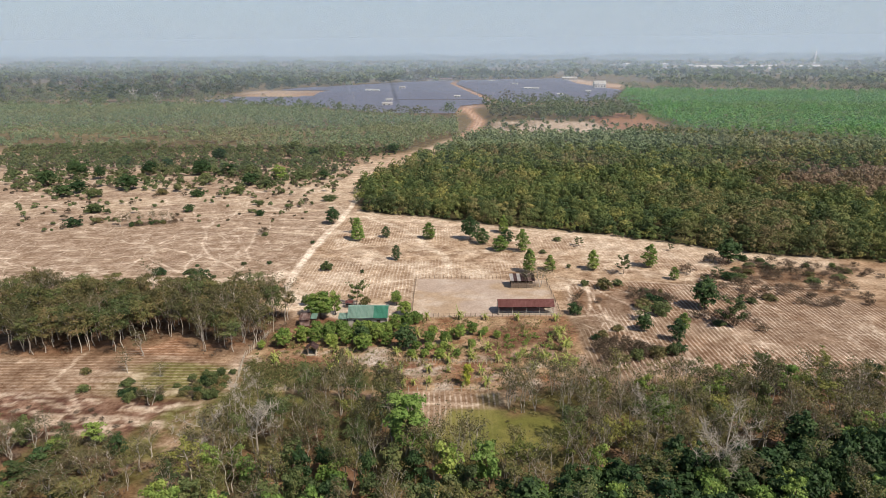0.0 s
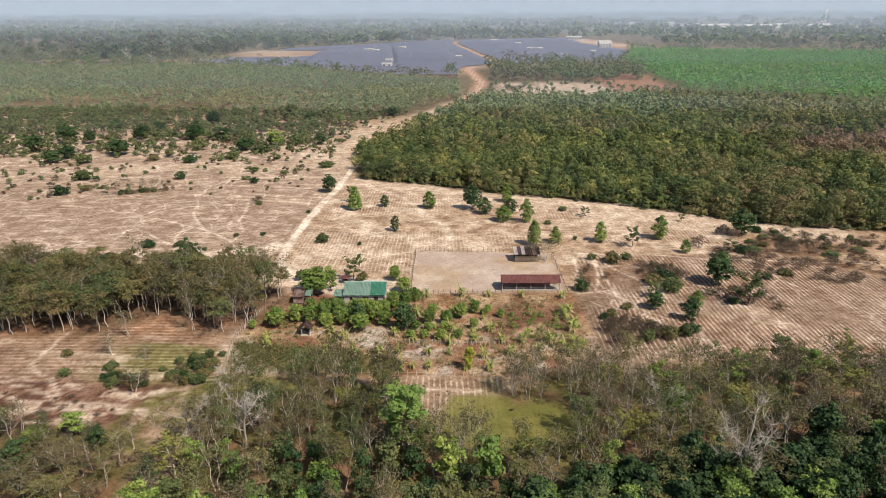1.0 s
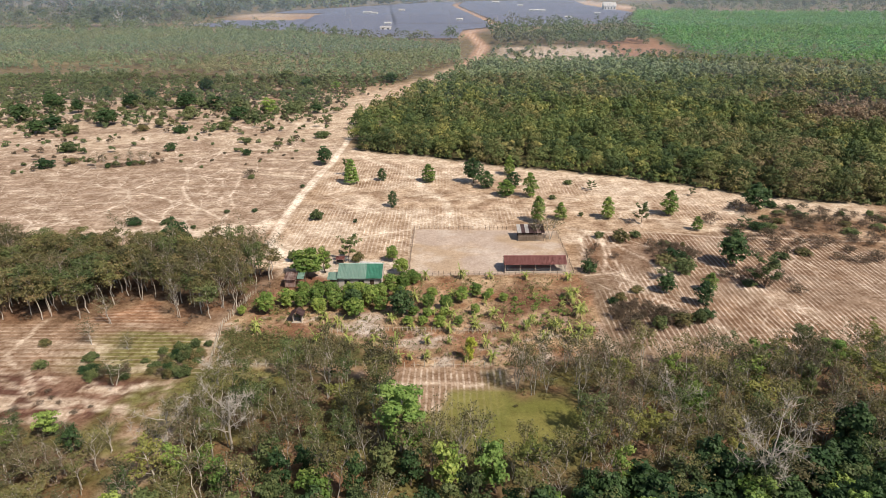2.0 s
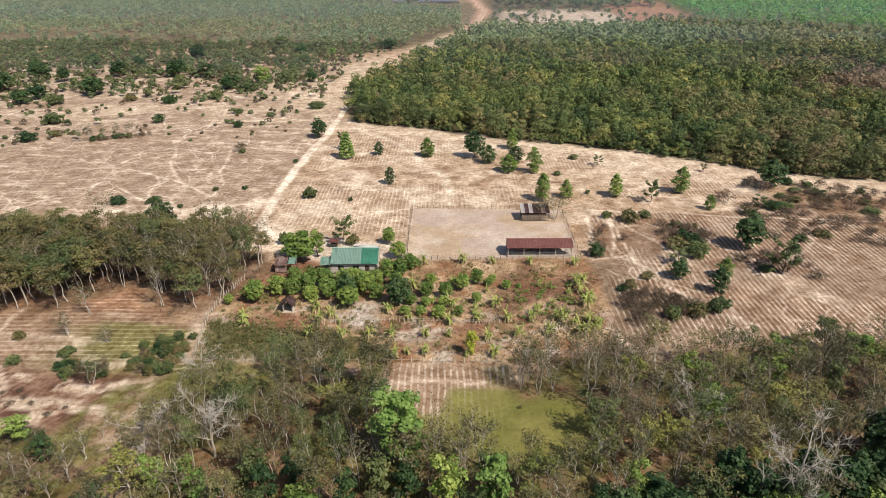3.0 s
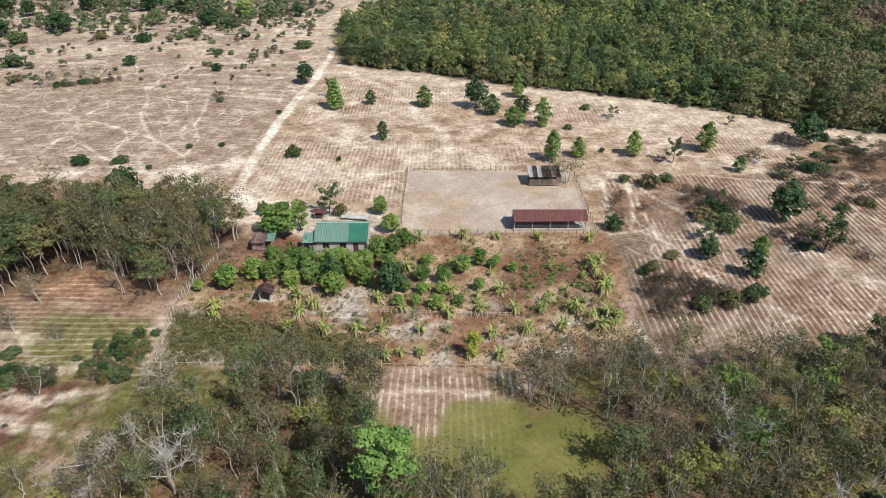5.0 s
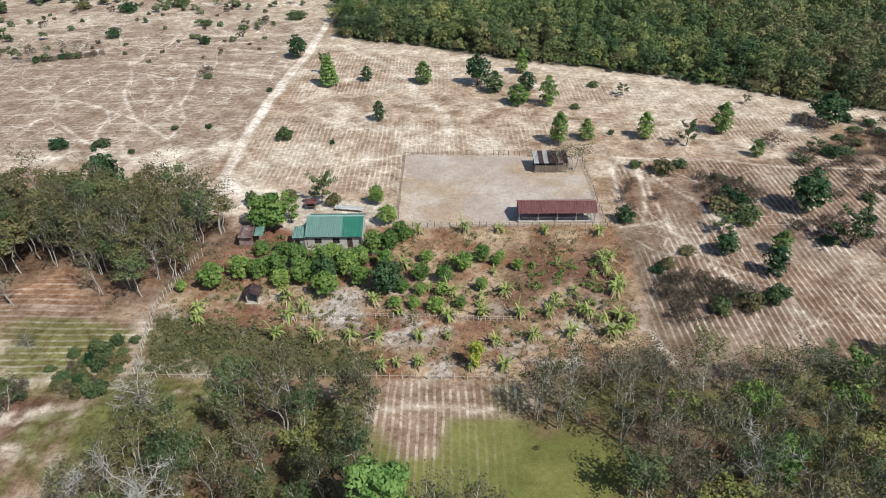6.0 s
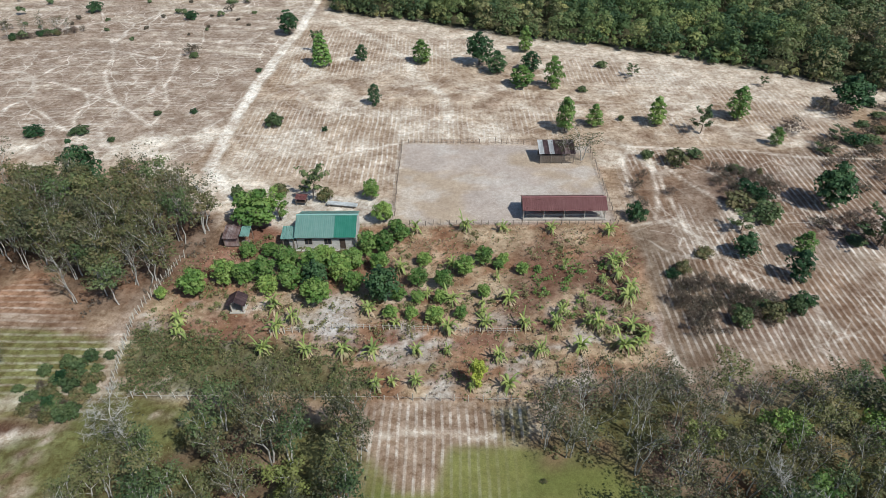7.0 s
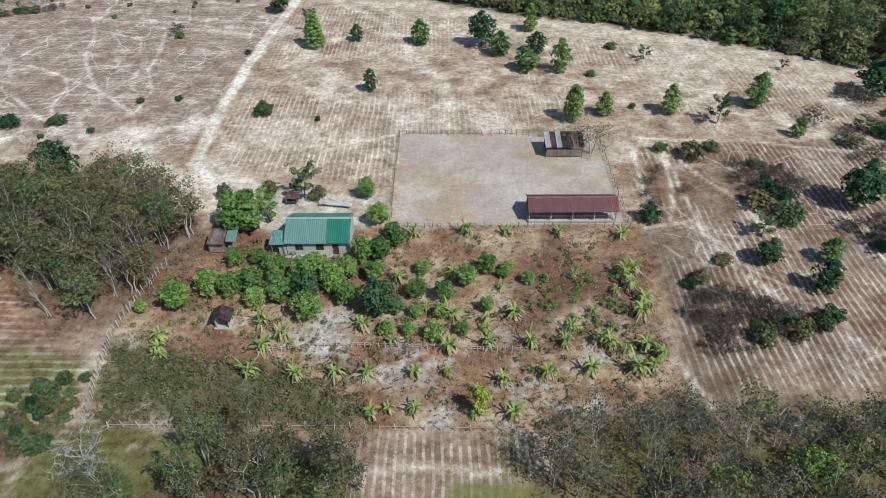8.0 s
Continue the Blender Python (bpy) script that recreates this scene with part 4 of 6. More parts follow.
def banana_plant(rng):
    t = thing("banana_plant", "banana clump with long arching yellow-green leaves and dry litter", "banana plant", "banana plants")
    stems, leaves, dry = [], [], []
    for s in range(3):
        o = np.array([*rng.normal(0, 0.35, 2), 0]) if s else np.zeros(3)
        hh = rng.uniform(0.7, 1.6)
        stems.append(tube(np.stack([o, o + np.array([0.03, 0.02, hh * 0.5]), o + np.array([0.05, 0.0, hh])]), [0.16, 0.13, 0.09], 7))
        for k in range(11 if s == 0 else 7):
            v, f = banana_leaf(rng, k * 2.4 + rng.uniform(-0.4, 0.4) + s, rng.uniform(0.8, 2.5), rng.uniform(0.5, 2.1), rng.uniform(0.8, 1.9), rng.uniform(0.12, 0.23))
            leaves.append((v + o + np.array([0.05, 0, hh]), f))
        for k in range(9):
            v, f = banana_leaf(rng, rng.uniform(0, 6.3), rng.uniform(1.0, 1.9), 0.1, 0.75, 0.13)
            v = v + o + np.array([0.05, 0, hh * 0.75])
            v[:, 2] = np.maximum(v[:, 2], 0.06)
            dry.append((v, f))
    for st in stems:
        part_np("stem", *st, M_SHRUB, t, "", False)
    for lf in leaves:
        part_np("leaf", *lf, M_BANANA, t)
    part_np("dead_foliage", *join(dry), M_STRAW, t, "hanging straw-coloured dead leaves")
    return t


def yellow_bush(rng):
    t = thing("bamboo_clump", "upright yellow-green bamboo clump", "bamboo")
    canes = []
    for k in range(14):
        a, r = rng.uniform(0, 6.28), rng.uniform(0, 0.35)
        b = np.array([r * math.cos(a), r * math.sin(a), 0])
        e = b * 3.5 + np.array([0, 0, rng.uniform(2.6, 3.9)])
        canes.append(tube(np.stack([b, (b + e) / 2, e]), [0.035, 0.03, 0.01], 4))
    part_np("culm", *join(canes), M_LIME, t, "", False)
    z = rng.uniform(0.5, 4.2, 30)
    a = rng.uniform(0, 6.28, 30)
    r = (0.3 + 0.22 * z) * np.sqrt(rng.uniform(0, 1, 30)) * np.clip((4.6 - z) / 1.5, 0.3, 1)
    crown(leaf_lobes(rng, np.stack([r * np.cos(a), r * np.sin(a), z], 1), 0.34, 30, 0.22, 1.6, 0.9), M_LIME, t)
    return t


KINDS = {
    "rubber_tree": (rubber_tree, 9.0, 5.0), "woodland_tree": (woodland_tree, 8.0, 5.0), "twiggy_tree": (twiggy_tree, 7.0, 5.0), "bare_tree": (bare_tree, 8.0, 7.0),
    "green_tree": (green_tree, 8.5, 6.5), "dark_tree": (dark_tree, 7.5, 5.5), "tall_tree": (tall_tree, 12.5, 7.5), "mango_tree": (mango_tree, 4.5, 4.0), "yellow_tree": (yellow_tree, 7.5, 4.6),
    "field_tree": (field_tree, 6.0, 3.6), "cone_tree": (cone_tree, 8.3, 5.0), "sparse_tree": (sparse_tree, 6.0, 4.4), "green_shrub": (green_shrub, 1.9, 3.0),
    "dry_shrub": (dry_shrub, 1.7, 3.2), "banana_plant": (banana_plant, 3.4, 3.8), "bamboo_clump": (yellow_bush, 4.4, 2.6),
}


def scatter(poly, spacing, jitter=0.42, seed=1):
    """Places on a jittered lattice inside an outline."""
    r = np.random.default_rng(seed)
    p = np.array(poly)
    gx, gy = np.meshgrid(np.arange(p[:, 0].min(), p[:, 0].max(), spacing), np.arange(p[:, 1].min(), p[:, 1].max(), spacing))
    gx = gx.ravel() + r.uniform(-jitter, jitter, gx.size) * spacing
    gy = gy.ravel() + r.uniform(-jitter, jitter, gy.size) * spacing
    keep = inside(gx, gy, poly)
    return np.stack([gx[keep], gy[keep]], 1)


def thicket(name, label, spots, heights, widths, leaves, size, material, category="woods", low=0.15, seed=3, lobes=6):
    """Many crowns too far off to count, as one object: every crown is a heap of leafy sprays."""
    r = np.random.default_rng(seed)
    n, per = len(spots), max(4, leaves // lobes)
    u = (np.arange(lobes)[None] + r.uniform(0, 1, (n, lobes))) / lobes * 0.76 + 0.06
    u[:, 0] = 0.5
    ang = np.arange(lobes)[None] * 2.4 + r.uniform(0, 6.28, (n, 1))
    out = np.sqrt(np.clip(1 - ((u - 0.38) / 0.62) ** 2, 0.05, 1)) * r.uniform(0.3, 0.72, (n, lobes)) * (widths / 2)[:, None]
    out[:, 0] = 0
    rad = (np.minimum(widths, heights * 1.6) * 0.25)[:, None] * r.uniform(0.65, 1.35, (n, lobes))
    rad[:, 0] *= 1.4
    base = land(spots[:, 1])[:, None]
    z = base + np.maximum(heights[:, None] * (low + (1 - low) * u), 0.4 * rad)
    at = np.stack([spots[:, :1] + out * np.cos(ang), spots[:, 1:] + out * np.sin(ang), z], -1)
    s = np.asarray(size)
    v, f, tint = leaf_lobes(r, at.reshape(-1, 3), rad.ravel(), per, s if s.ndim == 0 else s.repeat(lobes * per), 0.8, 0.18)
    tint = 0.4 * tint + 0.6 * r.uniform(0, 1, n).repeat(lobes * per * 3)
    me = mesh_np(name, v, f, material)
    me.attributes.new("tint", "FLOAT", "POINT").data.foreach_set("value", tint.astype(np.float32))
    return tagged(new(name, me), label, category, "", "stuff")

# ---- buildings: shapes ----
def box(bm, x0, x1, y0, y1, z0, z1, m=None):
    vs = [bm.verts.new((x, y, z)) for x in (x0, x1) for y in (y0, y1) for z in (z0, z1)]
    for q in ((0, 1, 3, 2), (4, 6, 7, 5), (0, 4, 5, 1), (2, 3, 7, 6), (0, 2, 6, 4), (1, 5, 7, 3)):
        bm.faces.new([vs[i] for i in q])
    if m is not None:
        for v in vs:
            v.co = m @ v.co
    return vs


def part(name, bm, material, parent, label=""):
    me = bpy.data.meshes.new(name)
    bmesh.ops.recalc_face_normals(bm, faces=bm.faces[:])
    bm.to_mesh(me)
    bm.free()
    me.materials.append(material)
    ob = new(name, me)
    ob.parent = parent
    return tagged(ob, label)


def box_part(name, parent, material, x0, x1, y0, y1, z0, z1, label=""):
    bm = bmesh.new()
    box(bm, x0, x1, y0, y1, z0, z1)
    bmesh.ops.bevel(bm, geom=bm.edges[:], offset=min(0.02, 0.2 * min(x1 - x0, y1 - y0, z1 - z0)), segments=1, affect="EDGES")
    return part(name, bm, material, parent, label)


def roof_sheet(name, parent, material, x0, x1, ya, za, yb, zb, pitch=0.28, label="", sag=0.0):
    """One corrugated slope from the eave (ya, za) to the ridge (yb, zb)."""
    n = int((x1 - x0) / pitch * 4)
    bm = bmesh.new()
    rng = random.Random(int(abs(x0 * 13 + ya * 7)))
    top = []
    for r in range(6):
        u = r / 5
        row = []
        for i in range(n + 1):
            x = x0 + (x1 - x0) * i / n
            z = za + (zb - za) * u + 0.012 * math.sin(2 * math.pi * (x - x0) / pitch) - sag * math.sin(math.pi * u) * math.sin(math.pi * i / n)
            row.append(bm.verts.new((x, ya + (yb - ya) * u + (rng.uniform(-0.03, 0.03) if r == 0 else 0), z)))
        top.append(row)
    for a, b in zip(top[:-1], top[1:]):
        for i in range(n):
            bm.faces.new((a[i], a[i + 1], b[i + 1], b[i]))
    bmesh.ops.solidify(bm, geom=bm.faces[:], thickness=0.02)
    return part(name, bm, material, parent, label)


def at_site(ob, x, y, turn=math.degrees(SITE), z=0.0):
    ob.matrix_basis = pose(x, y, z + float(land(np.array([y]))[0]), 0, 0, turn)
    return ob


# ---- the long open barn in the yard ----
def build_barn():
    t = thing("cattle_barn", "long open-sided cattle barn with red-brown metal roof", "barn")
    L, W = 13.3, 3.7
    roof_sheet("roof_slope", t, M_RED_ROOF, -0.25, L + 0.25, -0.6, 2.15, 1.75, 3.3, 0.3, "red-brown corrugated roof slope")
    roof_sheet("roof_slope", t, M_RED_ROOF, -0.25, L + 0.25, W + 0.4, 2.15, 1.81, 3.3, 0.3)
    box_part("ridge_cap", t, M_RED_ROOF, -0.28, L + 0.28, 1.62, 1.94, 3.27, 3.33)
    for i in range(5):
        for y in (0.0, W):
            box_part("post", t, M_CONCRETE, i * L / 4 - 0.09, i * L / 4 + 0.09, y - 0.09, y + 0.09, 0, 2.35)
    for y in (0.0, W):
        box_part("beam", t, M_TIMBER, -0.2, L + 0.2, y - 0.06, y + 0.06, 2.2, 2.36)
    box_part("low_wall", t, M_CONCRETE, -0.1, L + 0.1, -0.35, -0.18, 0, 0.4, "low pale concrete kerb wall")
    box_part("floor_slab", t, M_CONCRETE, -0.3, L + 0.3, -0.18, W + 0.2, -0.1, 0.12)
    box_part("back_wall", t, M_DARKWOOD, -0.05, L + 0.05, W + 0.1, W + 0.18, 0.1, 2.0)
    for x in (0.0, L):
        for z in (0.55, 0.95, 1.35):
            box_part("side_rail", t, M_TIMBER, x - 0.04, x + 0.04, 0.1, W, z, z + 0.1)
    box_part("trough", t, M_CONCRETE, 0.6, L - 0.6, 0.9, 1.4, 0.12, 0.5)
    return at_site(t, 2.75, 148.5)


# ---- the farmhouse ----
def build_house():
    t = thing("farmhouse", "single-storey farmhouse with green metal roof and pale walls", "house")
    L, W, e, rz, ry = 9.0, 6.2, 2.6, 4.35, 3.1
    roof_sheet("roof_slope", t, M_GREEN_ROOF, -0.2, 5.9, -0.5, e, ry, rz, 0.3, "faded green corrugated roof slope")
    roof_sheet("roof_slope", t, M_GREEN_NEW, 5.86, L + 0.25, -0.5, e + 0.02, ry, rz + 0.02, 0.3, "newer, deeper green roof sheets")
    roof_sheet("roof_slope", t, M_GREEN_ROOF, -0.2, L + 0.25, W + 0.5, e, ry + 0.05, rz, 0.3)
    box_part("ridge_cap", t, M_GREEN_ROOF, -0.25, L + 0.45, ry - 0.16, ry + 0.2, rz - 0.02, rz + 0.05)
    for z0, z1, spans in ((0, 0.9, ((0, 6.6), (7.5, L))), (0.9, 2.0, ((0, 1.2), (2.4, 4.2), (5.4, 6.6), (7.5, L))), (2.0, e + 0.15, ((0, L),))):
        for a, b in spans:
            box_part("front_wall", t, M_WALL, a, b, 0, 0.15, z0, z1)
    box_part("back_wall", t, M_WALL, 0, L, W - 0.15, W, 0, e + 0.1)
    for x in (0, L - 0.15):
        bm = bmesh.new()
        prof = [(0.15, 0), (W - 0.15, 0), (W - 0.15, e + 0.1), (ry, rz - 0.12), (0.15, e + 0.1)]
        a = [bm.verts.new((x, y, z)) for y, z in prof]
        b = [bm.verts.new((x + 0.15, y, z)) for y, z in prof]
        bm.faces.new(a), bm.faces.new(b[::-1])
        for i in range(5):
            bm.faces.new((a[i], a[(i + 1) % 5], b[(i + 1) % 5], b[i]))
        part("gable_wall", bm, M_WALL, t)
    for x in (1.2, 4.2):
        w = box_part("window", t, M_TIMBER, x, x + 1.2, 0.02, 0.10, 0.9, 2.0, "dark timber-framed window")
        for k in (0, 1):
            box_part("pane", w, M_GLASSDARK, x + 0.08 + 0.56 * k, x + 0.56 + 0.56 * k, -0.005, 0.015, 0.98, 1.92)
    d = box_part("door", t, M_DARKWOOD, 6.6, 7.5, 0.03, 0.09, 0, 2.0, "dark wooden door")
    box_part("handle", d, M_STEEL, 6.7, 6.76, -0.03, 0.02, 0.95, 1.05)
    box_part("floor_slab", t, M_CONCRETE, -0.3, L + 0.4, -0.6, -0.02, -0.1, 0.12, "narrow concrete step")
    for x in (0.1, 3.0, 6.0, L - 0.1):
        box_part("rafter", t, M_TIMBER, x - 0.05, x + 0.05, -0.4, 0.1, e - 0.16, e - 0.03)
    # side annex
    roof_sheet("annex_roof", t, M_GREEN_ROOF, -2.35, -0.1, -0.45, 2.35, 2.3, 2.85, 0.3, "lower green roof of the side annex")
    for x, y in ((-2.1, -0.1), (-2.1, 2.1), (-0.45, -0.1)):
        box_part("annex_post", t, M_TIMBER, x - 0.06, x + 0.06, y - 0.06, y + 0.06, 0, 2.4)
    box_part("annex_wall", t, M_WALL, -1.2, -0.1, 0.02, 0.12, 0, 1.5)
    return at_site(t, -32.3, 138.0)


def build_hut(name, label, x, y, L, W, e, r, wall, roof, turn=None):
    t = thing(name, label, "hut")
    roof_sheet("roof_slope", t, roof, -0.4, L + 0.4, -0.5, e, W / 2, r, 0.25)
    roof_sheet("roof_slope", t, roof, -0.4, L + 0.4, W + 0.5, e, W / 2 + 0.04, r, 0.25)
    for px in (0.06, L - 0.06):
        for py in (0.06, W - 0.06):
            box_part("post", t, M_TIMBER, px - 0.06, px + 0.06, py - 0.06, py + 0.06, 0, e + 0.15)
    box_part("front_wall", t, wall, 0.12, L - 0.12, 0.02, 0.1, 0, e * 0.55)
    box_part("back_wall", t, wall, 0.12, L - 0.12, W - 0.1, W - 0.02, 0, e * 0.95)
    box_part("floor_slab", t, M_CONCRETE, -0.2, L + 0.2, -0.2, W + 0.2, -0.1, 0.08)
    return at_site(t, x, y, math.degrees(SITE) if turn is None else turn)


def build_old_shed():
    t = thing("old_shed", "old plank shed with patched rusty metal roof in the yard corner", "shed")
    L, W = 6.2, 3.4
    for i, m in enumerate((M_ZINC, M_DARKROOF, M_ZINC, M_DARKROOF, M_DARKROOF, M_RUST, M_DARKROOF)):
        roof_sheet("roof_panel", t, m, -0.3 + i * 0.96, 0.66 + i * 0.96 + 0.03, -0.4, 2.3 + 0.015 * (i % 2), W + 0.4, 3.0 + 0.015 * (i % 2), 0.24, "", 0.05)
    for x in (0, 2.0, 4.1, L):
        for y in (0, W):
            box_part("post", t, M_TIMBER, x - 0.06, x + 0.06, y - 0.06, y + 0.06, 0, 2.4 if y == 0 else 2.9)
    for k in range(7):
        box_part("rail", t, M_TIMBER, 0.05, L - 0.05, -0.05, 0.0, 0.3 + k * 0.22, 0.42 + k * 0.22)
    box_part("back_wall", t, M_DARKWOOD, 0.05, L - 0.05, W - 0.03, W + 0.03, 0, 2.4)
    return at_site(t, 6.1, 166.9)


def build_tin_shed():
    t = thing("tin_shed", "small tin shed with rusty and green roof sheets", "shed")
    roof_sheet("rusty_roof", t, M_RUST, 0, 1.2, -0.3, 2.0, 2.7, 2.55, 0.2)
    roof_sheet("rusty_roof", t, M_RUST, 1.22, 2.5, -0.35, 2.03, 2.7, 2.58, 0.2)
    roof_sheet("green_roof", t, M_GREEN_ROOF, 2.6, 4.1, 0.3, 2.0, 2.4, 2.5, 0.2, "green sheet roof")
    for x in (0.1, 2.4, 4.0):
        for y in (0.1, 2.3):
            box_part("post", t, M_TIMBER, x - 0.05, x + 0.05, y - 0.05, y + 0.05, 0, 2.1)
    box_part("wall", t, M_RUST, 0.05, 2.4, 0.12, 0.17, 0.2, 1.9)
    box_part("bench", t, M_TIMBER, 2.6, 3.9, 0.6, 1.2, 0.6, 0.7)
    return at_site(t, -43.9, 137.5)


def build_sheet_stack():
    t = thing("metal_sheet_stack", "long low stack of pale roofing sheets beside the house", "building material")
    for k in range(3):
        roof_sheet("sheet", t, M_WHITE, 0.05 * k, 5.4 - 0.2 * k, 0.0, 0.42 + 0.05 * k, 0.95, 0.50 + 0.05 * k, 0.2)
    for x in (0.4, 2.6, 4.8):
        box_part("bearer", t, M_TIMBER, x - 0.08, x + 0.08, 0.0, 0.95, 0, 0.4)
    return at_site(t, -30.6, 150.0, -4)


def build_kiosk():
    t = thing("spirit_house_table", "small red-roofed wooden stand behind the house", "stand")
    roof_sheet("roof_sheet", t, M_RED_ROOF, -0.1, 1.9, -0.1, 1.35, 1.3, 1.6, 0.2)
    for x in (0.05, 1.75):
        for y in (0.05, 1.15):
            box_part("leg", t, M_TIMBER, x - 0.05, x + 0.05, y - 0.05, y + 0.05, 0, 1.4)
    box_part("shelf", t, M_DARKWOOD, 0, 1.8, 0, 1.2, 0.6, 0.7)
    return at_site(t, -35.8, 149.9, 0)


build_barn()
build_house()
build_hut("garden_hut", "small garden hut with brown hipped roof and pale walls", -36.1, 123.4, 1.6, 1.7, 1.5, 2.35, M_WALL, M_DARKROOF, 94.6)
build_old_shed()
build_tin_shed()
build_sheet_stack()
build_kiosk()


# ---- fences ----
def fence(name, label, line, spacing, height, rails=2, seed=1, wood=M_TIMBER):
    t = thing(name, label, "fence", "farm fences")
    r = random.Random(seed)
    bm = bmesh.new()
    box(bm, -0.045, 0.045, -0.045, 0.045, 0, 1)
    post = bpy.data.meshes.new("post")
    bm.to_mesh(post)
    bm.free()
    post.materials.append(wood)
    for (ax, ay), (bx, by) in zip(line[:-1], line[1:]):
        d = math.hypot(bx - ax, by - ay)
        n = max(1, round(d / spacing))
        for i in range(n):
            u = i / n
            o = new("post", post)
            o.parent = t
            o.matrix_basis = pose(ax + (bx - ax) * u + r.uniform(-0.1, 0.1), ay + (by - ay) * u + r.uniform(-0.1, 0.1), -0.1, r.uniform(-6, 6), r.uniform(-6, 6), r.uniform(0, 90)) @ Matrix.Diagonal((1, 1, height * r.uniform(0.8, 1.2) + 0.1, 1))
        for k in range(rails):
            bm = bmesh.new()
            z = height * (0.45 + 0.4 * k)
            m = pose(ax, ay, 0, 0, 0, math.degrees(math.atan2(by - ay, bx - ax)))
            box(bm, 0, d, -0.012, 0.012, z - 0.012, z + 0.012, m)
            part("rail", bm, wood, t)
    return t


fence("yard_fence", "rough timber post fence round the cattle yard", [site(-2.7, 27.4), site(-18.0, 27.8), site(-18.0, 0), site(18.6, -0.1), site(18.4, 26)], 1.3, 0.95, 2, 1)
fence("yard_fence", "rough timber post fence beside the yard gate", [site(0.4, 27.3), site(7.0, 26.9)], 1.1, 1.25, 2, 2)
fence("orchard_fence", "leaning pale posts along the lower orchard edge", [(-44.5, 107.9), (-16, 109.9), (2.5, 111.0)], 1.7, 1.2, 1, 3, M_PALEWOOD)
fence("inner_fence", "thin broken fence across the banana rows", [(-31, 119.6), (-24, 121.2), (-19, 121.6), (-5, 122.0), (2, 122.4)], 0.9, 0.9, 2, 4, M_PALEWOOD)
fence("lane_fence", "close-set pale stakes along the lane", [(-49.2, 134.5), (-49.6, 133), (-50.7, 121), (-47.5, 107.5)], 0.8, 1.3, 1, 5, M_PALEWOOD)


# ---- the solar field and its buildings, far off ----
def solar_field():
    rng = random.Random(5)
    cache = {}
    road = TRACK[:3][::-1]
    y = 690.0
    while y < 1630:
        mid = float(np.interp(y, [p[1] for p in road], [p[0] for p in road]))
        spans = [(mid - 10 - 120 * (k + 1), mid - 10 - 120 * k) for k in range(4)] + [(mid + 10, mid + 130), (mid + 130, mid + 250)]
        for bx0, bx1 in spans:
            xs = [x for x in range(int(bx0), int(bx1) + 1, 6) if inside(np.array([x]), np.array([y]), SOLAR)[0]
                  and seg_dist(np.array([float(x)]), np.array([y]), TRACK)[0] > 9 and not (-440 < x < -290 and 935 < y < 1130)]
            if len(xs) < 4 or rng.random() < 0.03 or (int(y / 10.5) % 9 == 3 and bx0 < mid and rng.random() < 0.75) or (int(y / 10.5) % 13 == 6 and rng.random() < 0.5):
                continue
            length = xs[-1] - xs[0] + 5
            t = thing("solar_panel_row", "long row of dark blue solar panels on steel posts", "solar panels", "solar panel rows")
            if length not in cache:
                bm = bmesh.new()
                box(bm, 0, length, -3.7, 3.7, -0.05, 0.05, pose(0, 0, 1.9, 9, 0, 0))
                a = part("panel_table", bm, M_PANEL, t)
                bm = bmesh.new()
                for k in range(int(length / 20) + 1):
                    for yy, h in ((-2, 1.5), (2, 2.15)):
                        box(bm, min(k * 20, length - 0.3), min(k * 20, length - 0.3) + 0.3, yy - 0.15, yy + 0.15, 0, h)
                b = part("support", bm, M_STEEL, t)
                cache[length] = (a.data, b.data)
            else:
                for nm, me in zip(("panel_table", "support"), cache[length]):
                    new(nm, me).parent = t
            t.matrix_basis = pose(xs[0], y, 0)
        y += 10.5


def far_building(name, label, x, y, L, W, H, wall, roof, turn=0):
    t = thing(name, label, "building")
    box_part("wall", t, wall, 0, L, 0, W, 0, H)
    for s in (0, 1):
        bm = bmesh.new()
        ya, yb = (-0.6, W / 2) if s == 0 else (W + 0.6, W / 2)
        vs = [bm.verts.new(p) for p in ((-0.6, ya, H), (L + 0.6, ya, H), (L + 0.6, yb, H + W * 0.22), (-0.6, yb, H + W * 0.22))]
        bm.faces.new(vs)
        bmesh.ops.solidify(bm, geom=bm.faces[:], thickness=0.2)
        part("roof", bm, roof, t)
    for k in range(max(2, int(L / 5))):
        box_part("window", t, M_GLASSDARK, (k + 0.3) * L / max(2, int(L / 5)), (k + 0.65) * L / max(2, int(L / 5)), -0.08, 0.02, H * 0.35, H * 0.75)
    return at_site(t, x, y, turn)


def power_pole(x, y, h):
    t = thing("power_pole", "tall thin pole standing among the solar rows", "pole", "poles")
    box_part("shaft", t, M_STEEL, -0.22, 0.22, -0.22, 0.22, 0, h)
    box_part("crossarm", t, M_STEEL, -1.2, 1.2, -0.12, 0.12, h - 1.2, h - 0.9)
    return at_site(t, x, y, 0)


